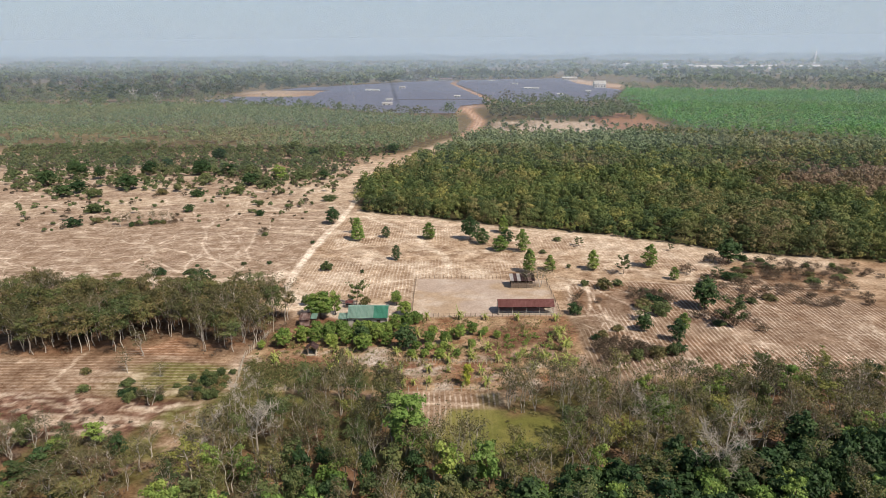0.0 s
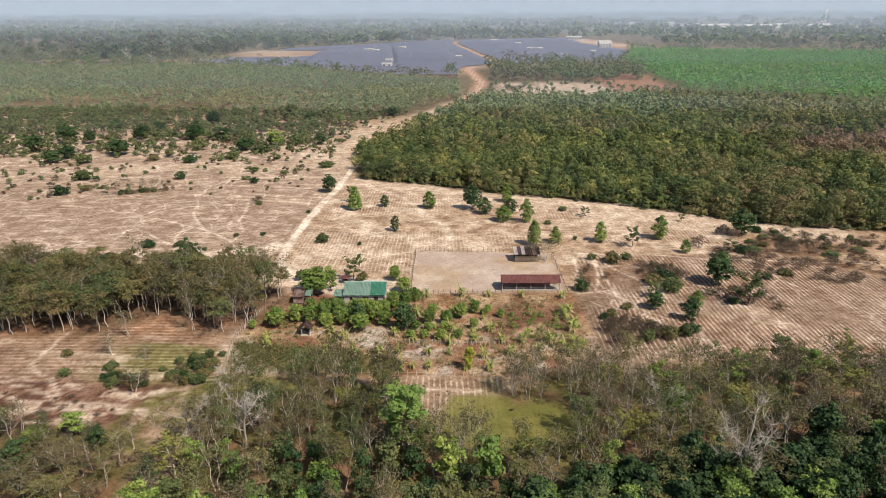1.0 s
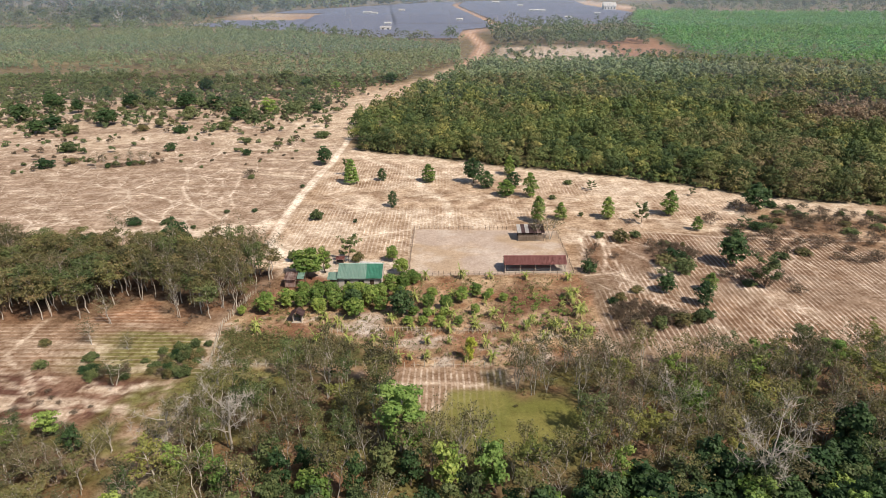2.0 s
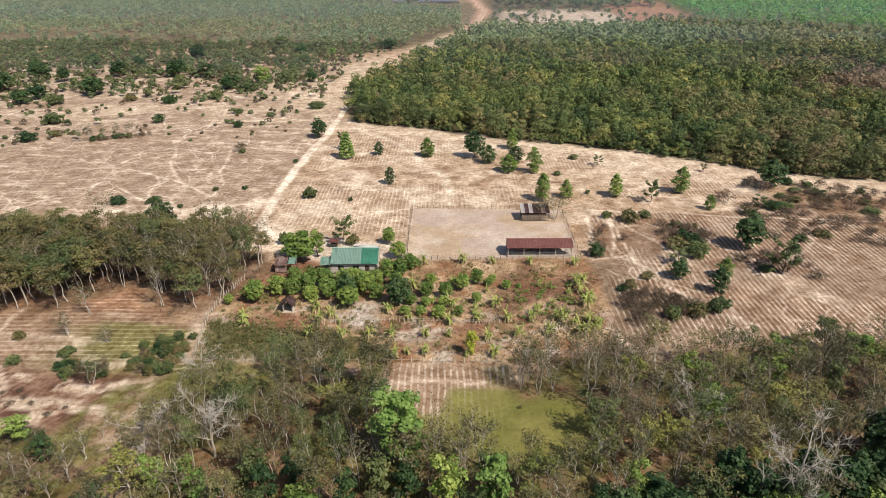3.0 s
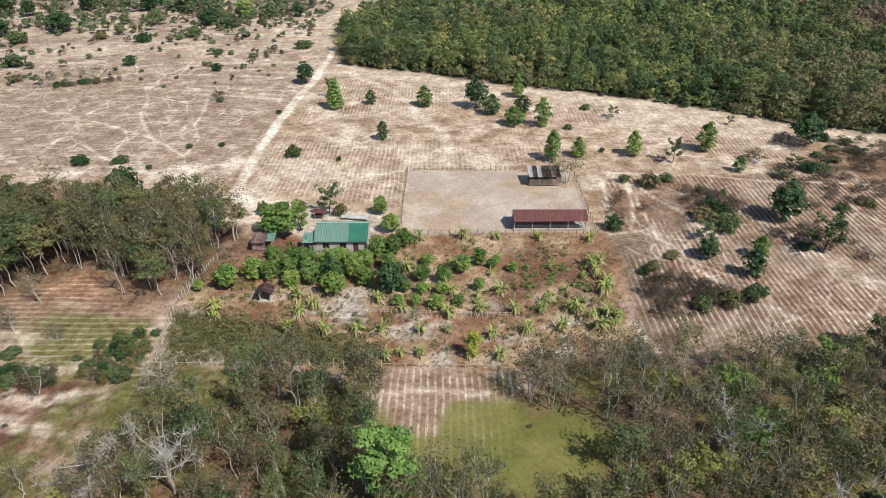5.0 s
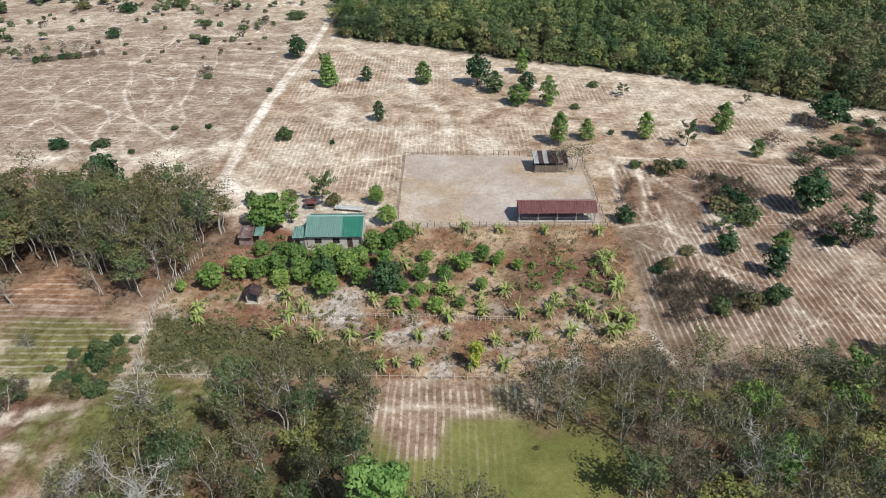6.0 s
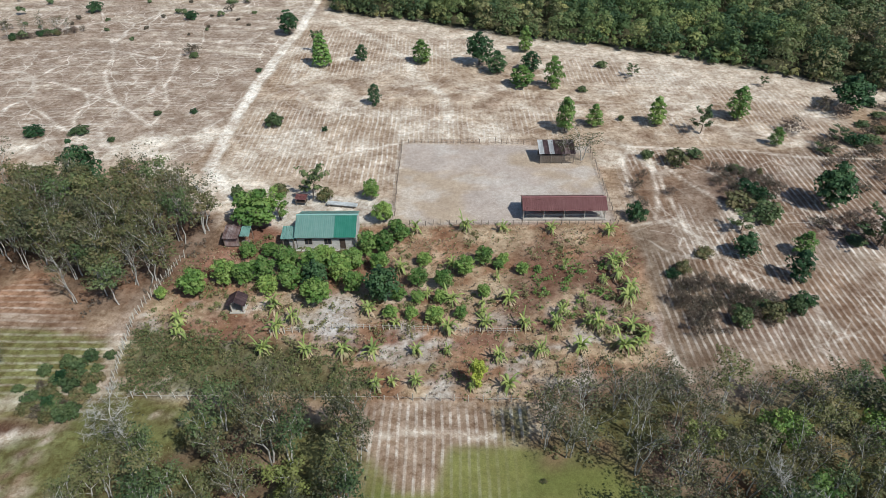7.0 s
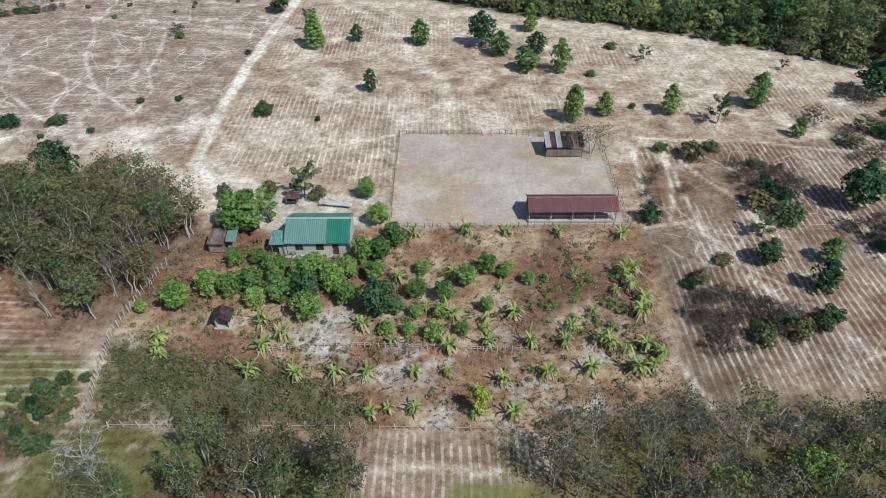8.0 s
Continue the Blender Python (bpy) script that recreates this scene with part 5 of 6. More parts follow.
solar_field()
for x, y, L in ((-222, 1100, 14), (-205, 1085, 9), (-139, 790, 12), (-146, 860, 8), (46, 1150, 14), (62, 1140, 9), (88, 975, 9), (-20, 1470, 14), (-176, 1180, 10), (-60, 930, 8), (30, 1320, 10), (140, 1060, 8)):
    far_building("inverter_cabin", "small white inverter cabin among solar panels", x, y, L, 5, 4, M_WHITE, M_WHITE)
far_building("white_warehouse", "white gabled warehouse beside the solar field", 172, 1190, 20, 26, 8, M_WHITE, M_WHITE)
far_building("red_roofed_shed", "long red-roofed works shed behind the solar field", -165, 1520, 60, 14, 5, M_WALL, M_RUST)
far_building("works_shed", "pale works shed beside the solar field", 150, 1560, 34, 12, 6, M_WALL, M_WHITE)
for x, y in ((-330, 900), (-200, 905), (-120, 905), (-75, 1010), (-30, 1010), (10, 1010), (60, 1240), (-95, 1120), (-230, 1010), (-150, 1010), (-60, 800), (-5, 905), (110, 1100), (-180, 820)):
    power_pole(x, y, 11)


def pylon(x, y, h):
    t = thing("lattice_pylon", "tall pale lattice pylon on the horizon", "pylon")
    for sx in (-1, 1):
        for sy in (-1, 1):
            v, f = tube(np.array([[sx * 5, sy * 5, 0], [sx * 2, sy * 2, h * 0.6], [sx * 0.6, sy * 0.6, h]]), [0.5, 0.4, 0.3], 4)
            part_np("leg", v, f, M_WHITE, t)
    for z in (0.6, 0.78, 0.93):
        box_part("crossarm", t, M_WHITE, -7, 7, -0.5, 0.5, h * z, h * z + 0.8)
    return at_site(t, x, y, 0)


pylon(1215, 2680, 62)
for k in range(9):
    power_pole(800 + 45 * k, 2700 + 30 * (k % 3), 34)
for k in range(8):
    far_building("far_shed", "pale industrial shed in the distant works", 690 + 70 * k, 2600 + 40 * (k % 3), 40, 22, 7, M_WHITE, M_WHITE)
for k in range(9):
    far_building("far_house", "pale house roof far off among the trees", 470 + 42 * k - 20 * (k % 2), 2900 + 55 * (k % 4), 16, 10, 6, M_WHITE, M_WHITE)

# ---- woods, as masses ----
def grown(spots, lo, hi, seed):
    return np.random.default_rng(seed).uniform(lo, hi, len(spots))


spots = scatter(FOREST, 5.0, 0.5, 11)
spots = spots[np.abs(spots[:, 0]) < 0.74 * spots[:, 1] + 12]
STAND = [(120, 300), (150, 345), (210, 352), (285, 330), (300, 285), (235, 262), (170, 275)]
browned = inside(spots[:, 0] + 30 * (vnoise(spots[:, 0] / 18, spots[:, 1] / 18, 31) - 0.5), spots[:, 1] + 30 * (vnoise(spots[:, 0] / 18, spots[:, 1] / 18, 32) - 0.5), STAND)
browned |= (fbm(spots[:, 0] / 45, spots[:, 1] / 30, 33) > 0.64) & (spots[:, 1] > 330)
s = spots[browned]
thicket("dry_stand", "dry reddish-brown scrub and bare saplings inside the forest", s, grown(s, 3.0, 6.0, 35), grown(s, 3.6, 6.0, 36), 90, 0.7, M_DRYSTAND, "forest", 0.0, 37, 6)
spots = spots[~browned]
front = seg_dist(spots[:, 0], spots[:, 1], FOREST[:9]) < 24
near = (spots[:, 1] < 300) & ~front
for nm, sel, leaves, size, seed in (("forest_edge", front, 520, 0.43, 4), ("forest_front", near, 340, 0.5, 1), ("forest_middle", ~near & ~front & (spots[:, 1] < 400), 154, 0.72, 2), ("forest_back", ~front & (spots[:, 1] >= 400), 105, 0.95, 3)):
    s = spots[sel]
    tall = 3.0 + 5.0 * vnoise(s[:, 0] / 12, s[:, 1] / 12, 5) + 6.0 * grown(s, 0, 1, seed) ** 1.6
    thicket(nm, "dense mixed green and olive forest", s, tall, 3.0 + 0.28 * tall + 2.6 * grown(s, 0, 1, seed + 5) ** 1.5, leaves, size, M_OLIVE if nm == "forest_back" else M_FOREST, "forest", 0.0 if nm == "forest_edge" else 0.1, seed, 10 if size < 0.7 else 7)

edge = FOREST[:9]
hem = []
for (ax, ay), (bx, by) in zip(edge[:-1], edge[1:]):
    n = int(math.hypot(bx - ax, by - ay) / 1.7)
    hem += [(ax + (bx - ax) * i / n + RNG.normal(0, 0.9), ay + (by - ay) * i / n + RNG.normal(0.6, 1.0)) for i in range(n) if ax < 130]
hem = np.array(hem)
thicket("forest_hem", "bushes and saplings along the forest edge", hem, grown(hem, 1.0, 4.2, 91), grown(hem, 1.6, 3.6, 92), 110, 0.45, M_FOREST, "bushes", 0.0, 93)

spots = scatter(PLANTATION, 6.2, 0.4, 12)
spots = spots[spots[:, 0] > -0.82 * spots[:, 1] - 20]
lowpart = smooth(-40, -190, spots[:, 0]) * smooth(640, 430, spots[:, 1])
tall = 10.5 - 6.5 * lowpart + grown(spots, -1.5, 2.0, 8)
keep = np.random.default_rng(4).random(len(spots)) < 1 - lowpart * smooth(0.62, 0.36, fbm(spots[:, 0] / 50, spots[:, 1] / 16, 34))
thicket("plantation", "grey-green tree plantation before the solar field", spots[keep], tall[keep], (grown(spots, 4.6, 7.0, 9) + 1.0 * lowpart)[keep], 60, 0.85, M_OLIVE, "plantation", 0.1, 4)

spots = scatter(GREEN, 8.2, 0.5, 13)
spots = spots[spots[:, 0] < 0.70 * spots[:, 1] + 30]
thicket("young_plantation", "vivid green young tree plantation", spots, 6 + 5 * vnoise(spots[:, 0] / 25, spots[:, 1] / 25, 3) + grown(spots, -1, 4, 3), grown(spots, 7, 10.5, 10), 50, 1.0, M_GREEN_WOOD, "plantation", 0.1, 5, 5)

# the country beyond
r = np.random.default_rng(21)
n = 9000
py_ = 640 * np.exp(r.uniform(0, 1, n) * math.log(4800 / 640))
px_ = r.uniform(-1.05, 1.0, n) * (py_ * 0.78 + 150)
ok = ~inside(px_, py_, SOLAR) & ~inside(px_, py_, GREEN) & ~inside(px_, py_, PLANTATION) & (seg_dist(px_, py_, TRACK) > 18)
ok &= ~inside(px_, py_, [(600, 2450), (620, 2950), (1320, 2900), (1270, 2430)]) & ~inside(px_, py_, [(-10, 480), (-10, 655), (150, 655), (150, 480)])
ok &= ~inside(px_, py_, [(-430, 840), (-430, 1140), (-290, 1240), (-280, 840)]) & ~inside(px_, py_, [(90, 1460), (100, 1660), (330, 1660), (330, 1180), (230, 1180)])
ok &= vnoise(px_ / 160, py_ / 90, 9) > 0.22
sp = np.stack([px_[ok], py_[ok]], 1)
size = 1 + sp[:, 1] / 1500
lowband = sp[:, 1] < 1300
hh = (5 + 9 * vnoise(sp[:, 0] / 90, sp[:, 1] / 90, 15) ** 2 + r.uniform(-1, 4, len(sp))) * np.clip(size, 1, 1.6)
wide = r.uniform(7, 13, len(sp)) * size
thicket("nearer_woods", "woods and scrub round the solar field", sp[lowband], hh[lowband], wide[lowband] * 0.8, 62, 1.3, M_FARWOOD, "woods", 0.1, 6)
thicket("distant_woods", "hazy woods and scrub reaching to the horizon", sp[~lowband], hh[~lowband], wide[~lowband], 20, 3.0 * size[~lowband], M_FARWOOD, "woods", 0.1, 6, 4)
sp = scatter([(-14, 632), (0, 690), (120, 700), (150, 660), (96, 625)], 9, 0.45, 61)
thicket("works_trees", "band of dull green trees before the solar field", sp, grown(sp, 7, 13, 62), grown(sp, 8, 12, 63), 90, 1.3, M_FARWOOD, "woods", 0.15, 64)
r = np.random.default_rng(22)
n = 800
ty = r.uniform(830, 1900, n)
tx = -420 - r.uniform(0, 620, n) * (ty / 1100)
tx = np.where(r.random(n) < 0.35, -360 + (ty - 1200) * 0.55 + r.normal(0, 40, n), tx)
ok = ~inside(tx, ty, SOLAR) & (ty > 850)
sp = np.stack([tx[ok], ty[ok]], 1)
thicket("tall_tree_belt", "belt of tall dark trees behind the solar field", sp, 9 + 18 * r.uniform(0, 1, len(sp)) ** 1.6, r.uniform(9, 18, len(sp)), 72, 2.2, M_BELT, "woods", 0.12, 7)

sp = scatter([(92, 494), (135, 474), (250, 446), (330, 432), (430, 430), (460, 468), (262, 452), (222, 502), (150, 528), (120, 556)], 6.5, 0.5, 65)
thicket("back_scrub", "dull green scrub between forest and plantation", sp, grown(sp, 3, 7, 66), grown(sp, 4, 7, 67), 46, 1.1, M_FOREST, "scrub", 0.1, 68)
sp = scatter([(-8, 500), (-4, 628), (150, 640), (148, 500)], 13, 0.5, 69)
sp = sp[vnoise(sp[:, 0] / 30, sp[:, 1] / 30, 4) > 0.35]
thicket("clearing_bushes", "bushes on the sandy clearing", sp, grown(sp, 2, 6, 70), grown(sp, 3, 7, 71), 60, 0.9, M_BUSH, "bushes", 0.05, 72)

sp = np.array([(85, 1600), (100, 1612), (130, 1590), (60, 1620), (190, 1565), (215, 1500), (40, 1640), (532, 2121), (-60, 1600), (20, 1655)])
thicket("skyline_trees", "tall dark trees standing above the solar field", sp, grown(sp, 16, 26, 75), grown(sp, 10, 17, 76), 160, 2.0, M_BELT, "trees", 0.1, 77)

# scrubby pasture between the fields and the plantation
r = np.random.default_rng(23)
n = 6600
sx, sy = r.uniform(-330, -58, n), r.uniform(190, 425, n)
dens = smooth(225, 370, sy + (fbm(sx / 40, sy / 30, 7) - 0.5) * 130) * smooth(0.3, 0.55, fbm(sx / 25, sy / 18, 9))
dens = dens * (0.12 + 0.88 * smooth(8, 42, seg_dist(sx, sy, TRACK)))
ok = (r.random(n) < dens * 1.8 + 0.075 * (sy > 212)) & (seg_dist(sx, sy, TRACK) > 6) & ~inside(sx, sy, FOREST)
sp = np.stack([sx[ok], sy[ok]], 1)
sp = sp[seg_dist(sp[:, 0], sp[:, 1], TRACK) > 10]
dry = r.random(len(sp)) < 0.35
hs = (0.8 + 3.6 * r.uniform(0, 1, len(sp)) ** 2.0) * (0.75 + 0.45 * smooth(250, 340, sp[:, 1]))
seen = sp[:, 0] > -0.78 * sp[:, 1] - 10
sp, dry, hs = sp[seen], dry[seen], hs[seen]
thicket("pasture_bushes", "scattered green bushes on sandy pasture", sp[~dry], hs[~dry], 0.9 + hs[~dry] * r.uniform(0.7, 1.1, (~dry).sum()), 84, 0.55, M_BUSH, "bushes", 0.0, 8, 4)
thicket("dry_pasture_bushes", "scattered brown dry bushes on sandy pasture", sp[dry], hs[dry] * 0.75, 0.8 + hs[dry] * r.uniform(0.8, 1.3, dry.sum()), 72, 0.46, M_SCRUB, "bushes", 0.0, 9, 4)

r = np.random.default_rng(24)
sx, sy = r.uniform(-330, -62, 560), r.uniform(285, 425, 560)
ok = (fbm(sx / 30, sy / 22, 19) > 0.60 - 0.2 * smooth(238, 320, sy)) & (seg_dist(sx, sy, TRACK) > 26) & ~inside(sx, sy, FOREST)
sp = np.stack([sx[ok], sy[ok]], 1)
hs = r.uniform(3.0, 6.0, len(sp))
thicket("pasture_trees", "small dark green trees among the pasture bushes", sp, hs, hs * r.uniform(0.8, 1.2, len(sp)), 140, 0.7, M_BUSH, "trees", 0.08, 14)

# undergrowth below the near woods
for poly, seed in ((RUBBER, 31), (WOOD_MID, 32), (WOOD_RIGHT, 33), (WOOD_LEFT, 34)):
    sp = scatter(poly, 2.6, 0.5, seed)
    sp = sp[(sp[:, 0] > -125) & (sp[:, 0] < 90)]
    r = np.random.default_rng(seed)
    sp = sp[r.random(len(sp)) < 0.55]
    thicket("undergrowth", "low brown and olive undergrowth beneath trees", sp, r.uniform(0.3, 1.3, len(sp)), r.uniform(1.8, 3.8, len(sp)), 80, 0.18, M_SCRUB if seed in (31, 34) else M_RUBBER, "undergrowth", 0.0, seed)

# ---- woods, tree by tree ----
for x, y in scatter(RUBBER, 3.1, 0.42, 41):
    if -0.75 * y - 14 < x:
        k = RNG.random()
        kind = "twiggy_tree" if x > -61 and k < 0.6 else "twiggy_tree" if k < 0.12 else "rubber_tree" if k < 0.985 else "dark_tree"
        grow(kind, 5, x, y, RNG.uniform(7.6, 11) if kind != "dark_tree" else RNG.uniform(5, 8), RNG.uniform(4.6, 6.6))
for x, y in scatter(WOOD_MID, 3.6, 0.45, 42):
    if y > 66:
        k = RNG.random()
        kind = "green_tree" if y < 83 and k < 0.55 else "dark_tree" if y < 80 and k < 0.55 else "woodland_tree" if k < 0.78 else "twiggy_tree" if k < 0.87 else "yellow_tree" if k < 0.93 else "green_tree"
        grow(kind, 5, x, y, RNG.uniform(5.5, 9) * (1.2 if y > 97 else 1), RNG.uniform(3.8, 6))
for x, y in scatter(WOOD_RIGHT, 3.35, 0.45, 43):
    if y > 66 and x < 0.55 * y + 24:
        k = RNG.random()
        green = y < 84 + 0.35 * (x - 20)
        k = 0.6 + 0.27 * k if x < 22 and y > 95 else k
        kind = ("green_tree" if k < 0.28 else "dark_tree" if k < 0.82 else "woodland_tree") if green else ("woodland_tree" if k < 0.42 else "twiggy_tree" if k < 0.86 else "yellow_tree" if k < 0.94 else "green_tree")
        grow(kind, 5, x, y, RNG.uniform(5.0, 8.5), RNG.uniform(3.8, 6.2))

for x, y in scatter(WOOD_LEFT, 3.1, 0.5, 44):
    if y > 64 and RNG.random() < 0.9:
        k = RNG.random()
        grow("woodland_tree" if k < 0.5 else "twiggy_tree" if k < 0.8 else "green_tree", 5, x, y, RNG.uniform(3.0, 6.5), RNG.uniform(3.2, 5.5))

# larger trees and thickets that stand out on the pasture
PASTURE_TREES = ((-172.7, 289, 8.2, 11), (-138.5, 326.6, 8, 9), (-165.4, 377, 7.5, 9.5), (-182, 344, 6.6, 7), (-118.9, 304, 6, 10), (-154.7, 328, 8.8, 9.6), (-109.2, 384, 7.8, 7.6), (-92.7, 382, 6, 7.4),
                 (-86.4, 320.5, 4.8, 6.2), (-192.4, 280.7, 6.2, 9), (-194, 272, 6, 7.8), (-183.6, 329, 7.4, 9), (-213, 314, 10, 14), (-107.2, 314, 9.5, 8.8), (-217, 294, 9, 9.6), (-203.4, 315, 7, 6.8),
                 (-212, 354, 6.6, 9), (-65.8, 415, 6, 10), (-133.4, 418, 7, 11), (-227, 330, 8, 9))
PASTURE_BUSHES = ((-179.4, 272, 4.2, 8), (-117.2, 284.6, 3.6, 6.6), (-109.3, 299.7, 3.6, 8.4), (-133, 276.7, 3, 7.2), (-151.5, 280, 2.6, 6), (-123.3, 247.5, 3, 4.6), (-156, 222, 3.2, 6.6), (-91.8, 243, 2.2, 3.8),
                  (-161, 243.2, 4, 7.4), (-71, 271.3, 2.6, 7.4), (-146.6, 314, 4, 7), (-150, 228, 2.2, 4), (-99, 262, 1.8, 4.5), (-85, 258, 1.6, 3.5))
for x, y, h, w in PASTURE_TREES:
    grow(("dark_tree", "green_tree")[int(x * 7) % 3 == 0], 4, x, y, h, w, label="dark green round tree on the scrubby pasture")
for x, y, h, w in PASTURE_BUSHES:
    grow("green_shrub", 4, x, y, h, w, label="broad green bush on the scrubby pasture")

# single trees by the woods
for x, y, h, w in ((-10.6, 87.5, 12.8, 9.0),):
    grow("tall_tree", 1, x, y, h, w)
for x, y, h, w in ((-43.7, 102.3, 5.5, 6.5), (-35.6, 87.8, 10.0, 7.5), (34, 84, 12, 9), (-44.3, 86, 8, 7), (27, 96, 7.5, 6), (-468, 817, 19, 14), (-440, 822, 14, 10)):
    grow("bare_tree", 3, x, y, h, w)
for x, y, h, w in ((-72.5, 119.9, 5.6, 5.5), (-71.9, 112.6, 4.6, 4.6), (-60.8, 101.0, 4.0, 6.4), (-64.5, 112, 3.0, 4), (13.6, 168.6, 6.0, 8.0), (10.5, 169.5, 4.5, 6.0)):
    grow("twiggy_tree", 3, x, y, h, w)

# ---- trees on the fields ----
for x, y, h, w in ((-21.3, 214.2, 5.7, 5.1), (-2.8, 209.1, 5.6, 4.6), (3.0, 201.8, 5.1, 5.6), (5.4, 211.4, 4.6, 4.6), (10.3, 201.5, 7.4, 4.3), (-29, 189.9, 4.8, 2.8),
                   (11.6, 180.5, 7.3, 4.4), (17.7, 183.1, 4.8, 3.6), (30.3, 184.6, 5.9, 4.3), (47.5, 188.5, 6.9, 5.0), (51.9, 177.4, 3.8, 2.8), (4.2, 223.5, 6.4, 4.2),
                   (42.2, 136.3, 5.2, 3.5), (45, 142.4, 4.2, 3.2), (-36.5, 215, 4, 3)):
    grow("field_tree", 5, x, y, h, w)
for x, y, h, w in ((-7.1, 213.8, 8.2, 6.6), (53.9, 156, 8.5, 7.0), (72.2, 194.2, 7.8, 8.2), (-59.7, 232, 7.0, 5.8), (36.1, 141.4, 4.4, 4.0), (-74.4, 152.5, 9.5, 6.5), (-27.2, 129.3, 5, 4), (-17.3, 127.6, 6.0, 5.0)):
    grow("dark_tree", 4, x, y, h, w)
grow("cone_tree", 1, -45.7, 211.1, 8.3, 5.6)
for x, y, h, w in ((-48.2, 219.5, 6.4, 4.0), (38.7, 181.4, 6.4, 4.8), (58.1, 205.1, 2.7, 2.2), (29.1, 208.7, 3.4, 3.4), (37.5, 148, 4.0, 4.5), (57.2, 145.4, 8.3, 7.5), (-33.4, 152.2, 7.0, 6.0)):
    grow("sparse_tree", 4, x, y, h, w)
for x, y, h, w in ((22.5, 214.3, 1.5, 3.1), (16.7, 199.7, 1.3, 2.4), (23.5, 186, 1.1, 1.5), (26.2, 170.4, 1.8, 2.6), (31.3, 168.7, 3.0, 4.8), (35.4, 171.6, 1.7, 3.2), (21.2, 150.1, 2.8, 3.6),
                   (39, 155, 2.6, 5.5), (42.2, 151.4, 3.2, 5.4), (-60.1, 206.1, 0.9, 1.7), (-74.6, 181.8, 1.0, 1.8), (-67.1, 183.2, 1.0, 1.7), (-95.9, 171.3, 1.8, 4.6), (-48.2, 178.9, 2.6, 4.5)):
    grow("green_shrub", 4, x, y, h, w)
for x, y, h, w in ((-87, 172.5, 1.5, 4.2), (-78.9, 169.9, 0.8, 1.8), (-37.1, 177, 1.0, 1.3), (-79.4, 213.9, 1.5, 2.4), (30, 141, 1.4, 3), (26, 137, 1.8, 3), (36, 128, 2.6, 4.0), (39.5, 129.5, 2.4, 3.6), (31.5, 126.5, 2.5, 3.4), (41.5, 131, 1.8, 3.0), (43, 157, 2.2, 4.0), (-53.5, 112, 1.4, 2.4), (-69, 108, 1.4, 3.0), (-76, 105, 1.5, 2.6), (-80, 112, 1.3, 2.4)):
    grow("green_shrub", 4, x, y, h, w)
for x, y, h, w in ((66.5, 193, 3.4, 5.5), (69, 190.5, 3.0, 5.0), (60.6, 175, 2.4, 5.0), (28.2, 158.1, 1.6, 2.6), (57, 183.1, 3.0, 6.2), (-80.5, 215.9, 3.0, 5), (25.5, 124.2, 2.8, 4.0), (50, 150, 1.8, 4), (58, 150, 2.0, 4), (63, 143, 1.8, 4)):
    grow("dry_shrub", 4, x, y, h, w)

for poly, gap in (([(23, 130), (24, 136), (30, 134.5), (38, 132.5), (41, 129.5), (34, 125.5), (26, 123.5)], 1.7), ([(36, 157), (37, 167), (47, 167), (49, 160), (42, 155)], 1.9),
                  ([(49, 148), (50, 153), (62, 154), (64, 147), (56, 145)], 2.8), ([(21, 152), (22, 164), (25, 165), (25, 153)], 3.0)):
    for x, y in scatter(poly, gap, 0.5, int(poly[0][0])):
        grow("dry_shrub" if RNG.random() < 0.88 else "green_shrub", 4, x, y, RNG.uniform(0.8, 2.5), RNG.uniform(1.6, 3.8))

for poly in ([(-57.5, 105.3), (-56.8, 108.5), (-51.3, 112.5), (-48.9, 110.3), (-50.1, 103.9), (-54.6, 103.2)], [(-69.7, 105.4), (-61, 105.9), (-59.5, 102.5), (-66, 102)]):
    for x, y in scatter(poly, 1.45, 0.5, 71):
        grow("green_shrub" if RNG.random() < 0.8 else "dry_shrub", 4, x, y, RNG.uniform(0.8, 2.0), RNG.uniform(1.5, 2.7))
for x, y, h, w in ((-57.2, 110.8, 1.4, 2.0), (-55.1, 112.4, 1.6, 2.2), (-52.6, 113.6, 1.5, 2.1), (-50.4, 114, 1.1, 1.6), (-59, 108, 0.9, 1.5)):
    grow("green_shrub", 4, x, y, h, w)
for x, y, h in ((-138, 222.5, 4.2), (-135, 224, 5.0), (-131.5, 226, 4.6), (-128, 228, 5.2), (-125, 229.5, 4.4), (-122, 230.5, 4.0)):
    grow("twiggy_tree", 3, x, y, h, 4.2)
for x, y in scatter([(-134, 222.5), (-124, 227), (-117.5, 230), (-117.5, 232), (-126, 230.5), (-135, 225)], 1.6, 0.5, 75):
    grow("green_shrub" if RNG.random() < 0.5 else "dry_shrub", 4, x, y, RNG.uniform(0.9, 1.7), RNG.uniform(1.8, 2.8))

for x, y in scatter([(-98, 84), (-90, 101), (-70, 99), (-60, 96), (-60, 88), (-80, 84)], 2.7, 0.5, 72):
    if RNG.random() < 0.6:
        grow("dry_shrub", 4, x, y, RNG.uniform(0.25, 0.7), RNG.uniform(0.9, 2.2))
for x, y in scatter([(58, 163), (61, 183), (78, 191), (100, 182), (100, 160), (76, 158)], 4.0, 0.5, 73):
    k = RNG.random()
    grow("dry_shrub" if k < 0.82 else "green_shrub" if k < 0.94 else "sparse_tree", 4, x, y, RNG.uniform(0.9, 2.3) * (1 if k < 0.94 else 1.6), RNG.uniform(2.4, 4.6))
for x, y in scatter([(78, 184), (76, 198), (110, 192), (112, 182)], 3.0, 0.5, 74):
    grow("dry_shrub" if RNG.random() < 0.8 else "green_shrub", 4, x, y, RNG.uniform(0.8, 2.0), RNG.uniform(2.0, 3.8))
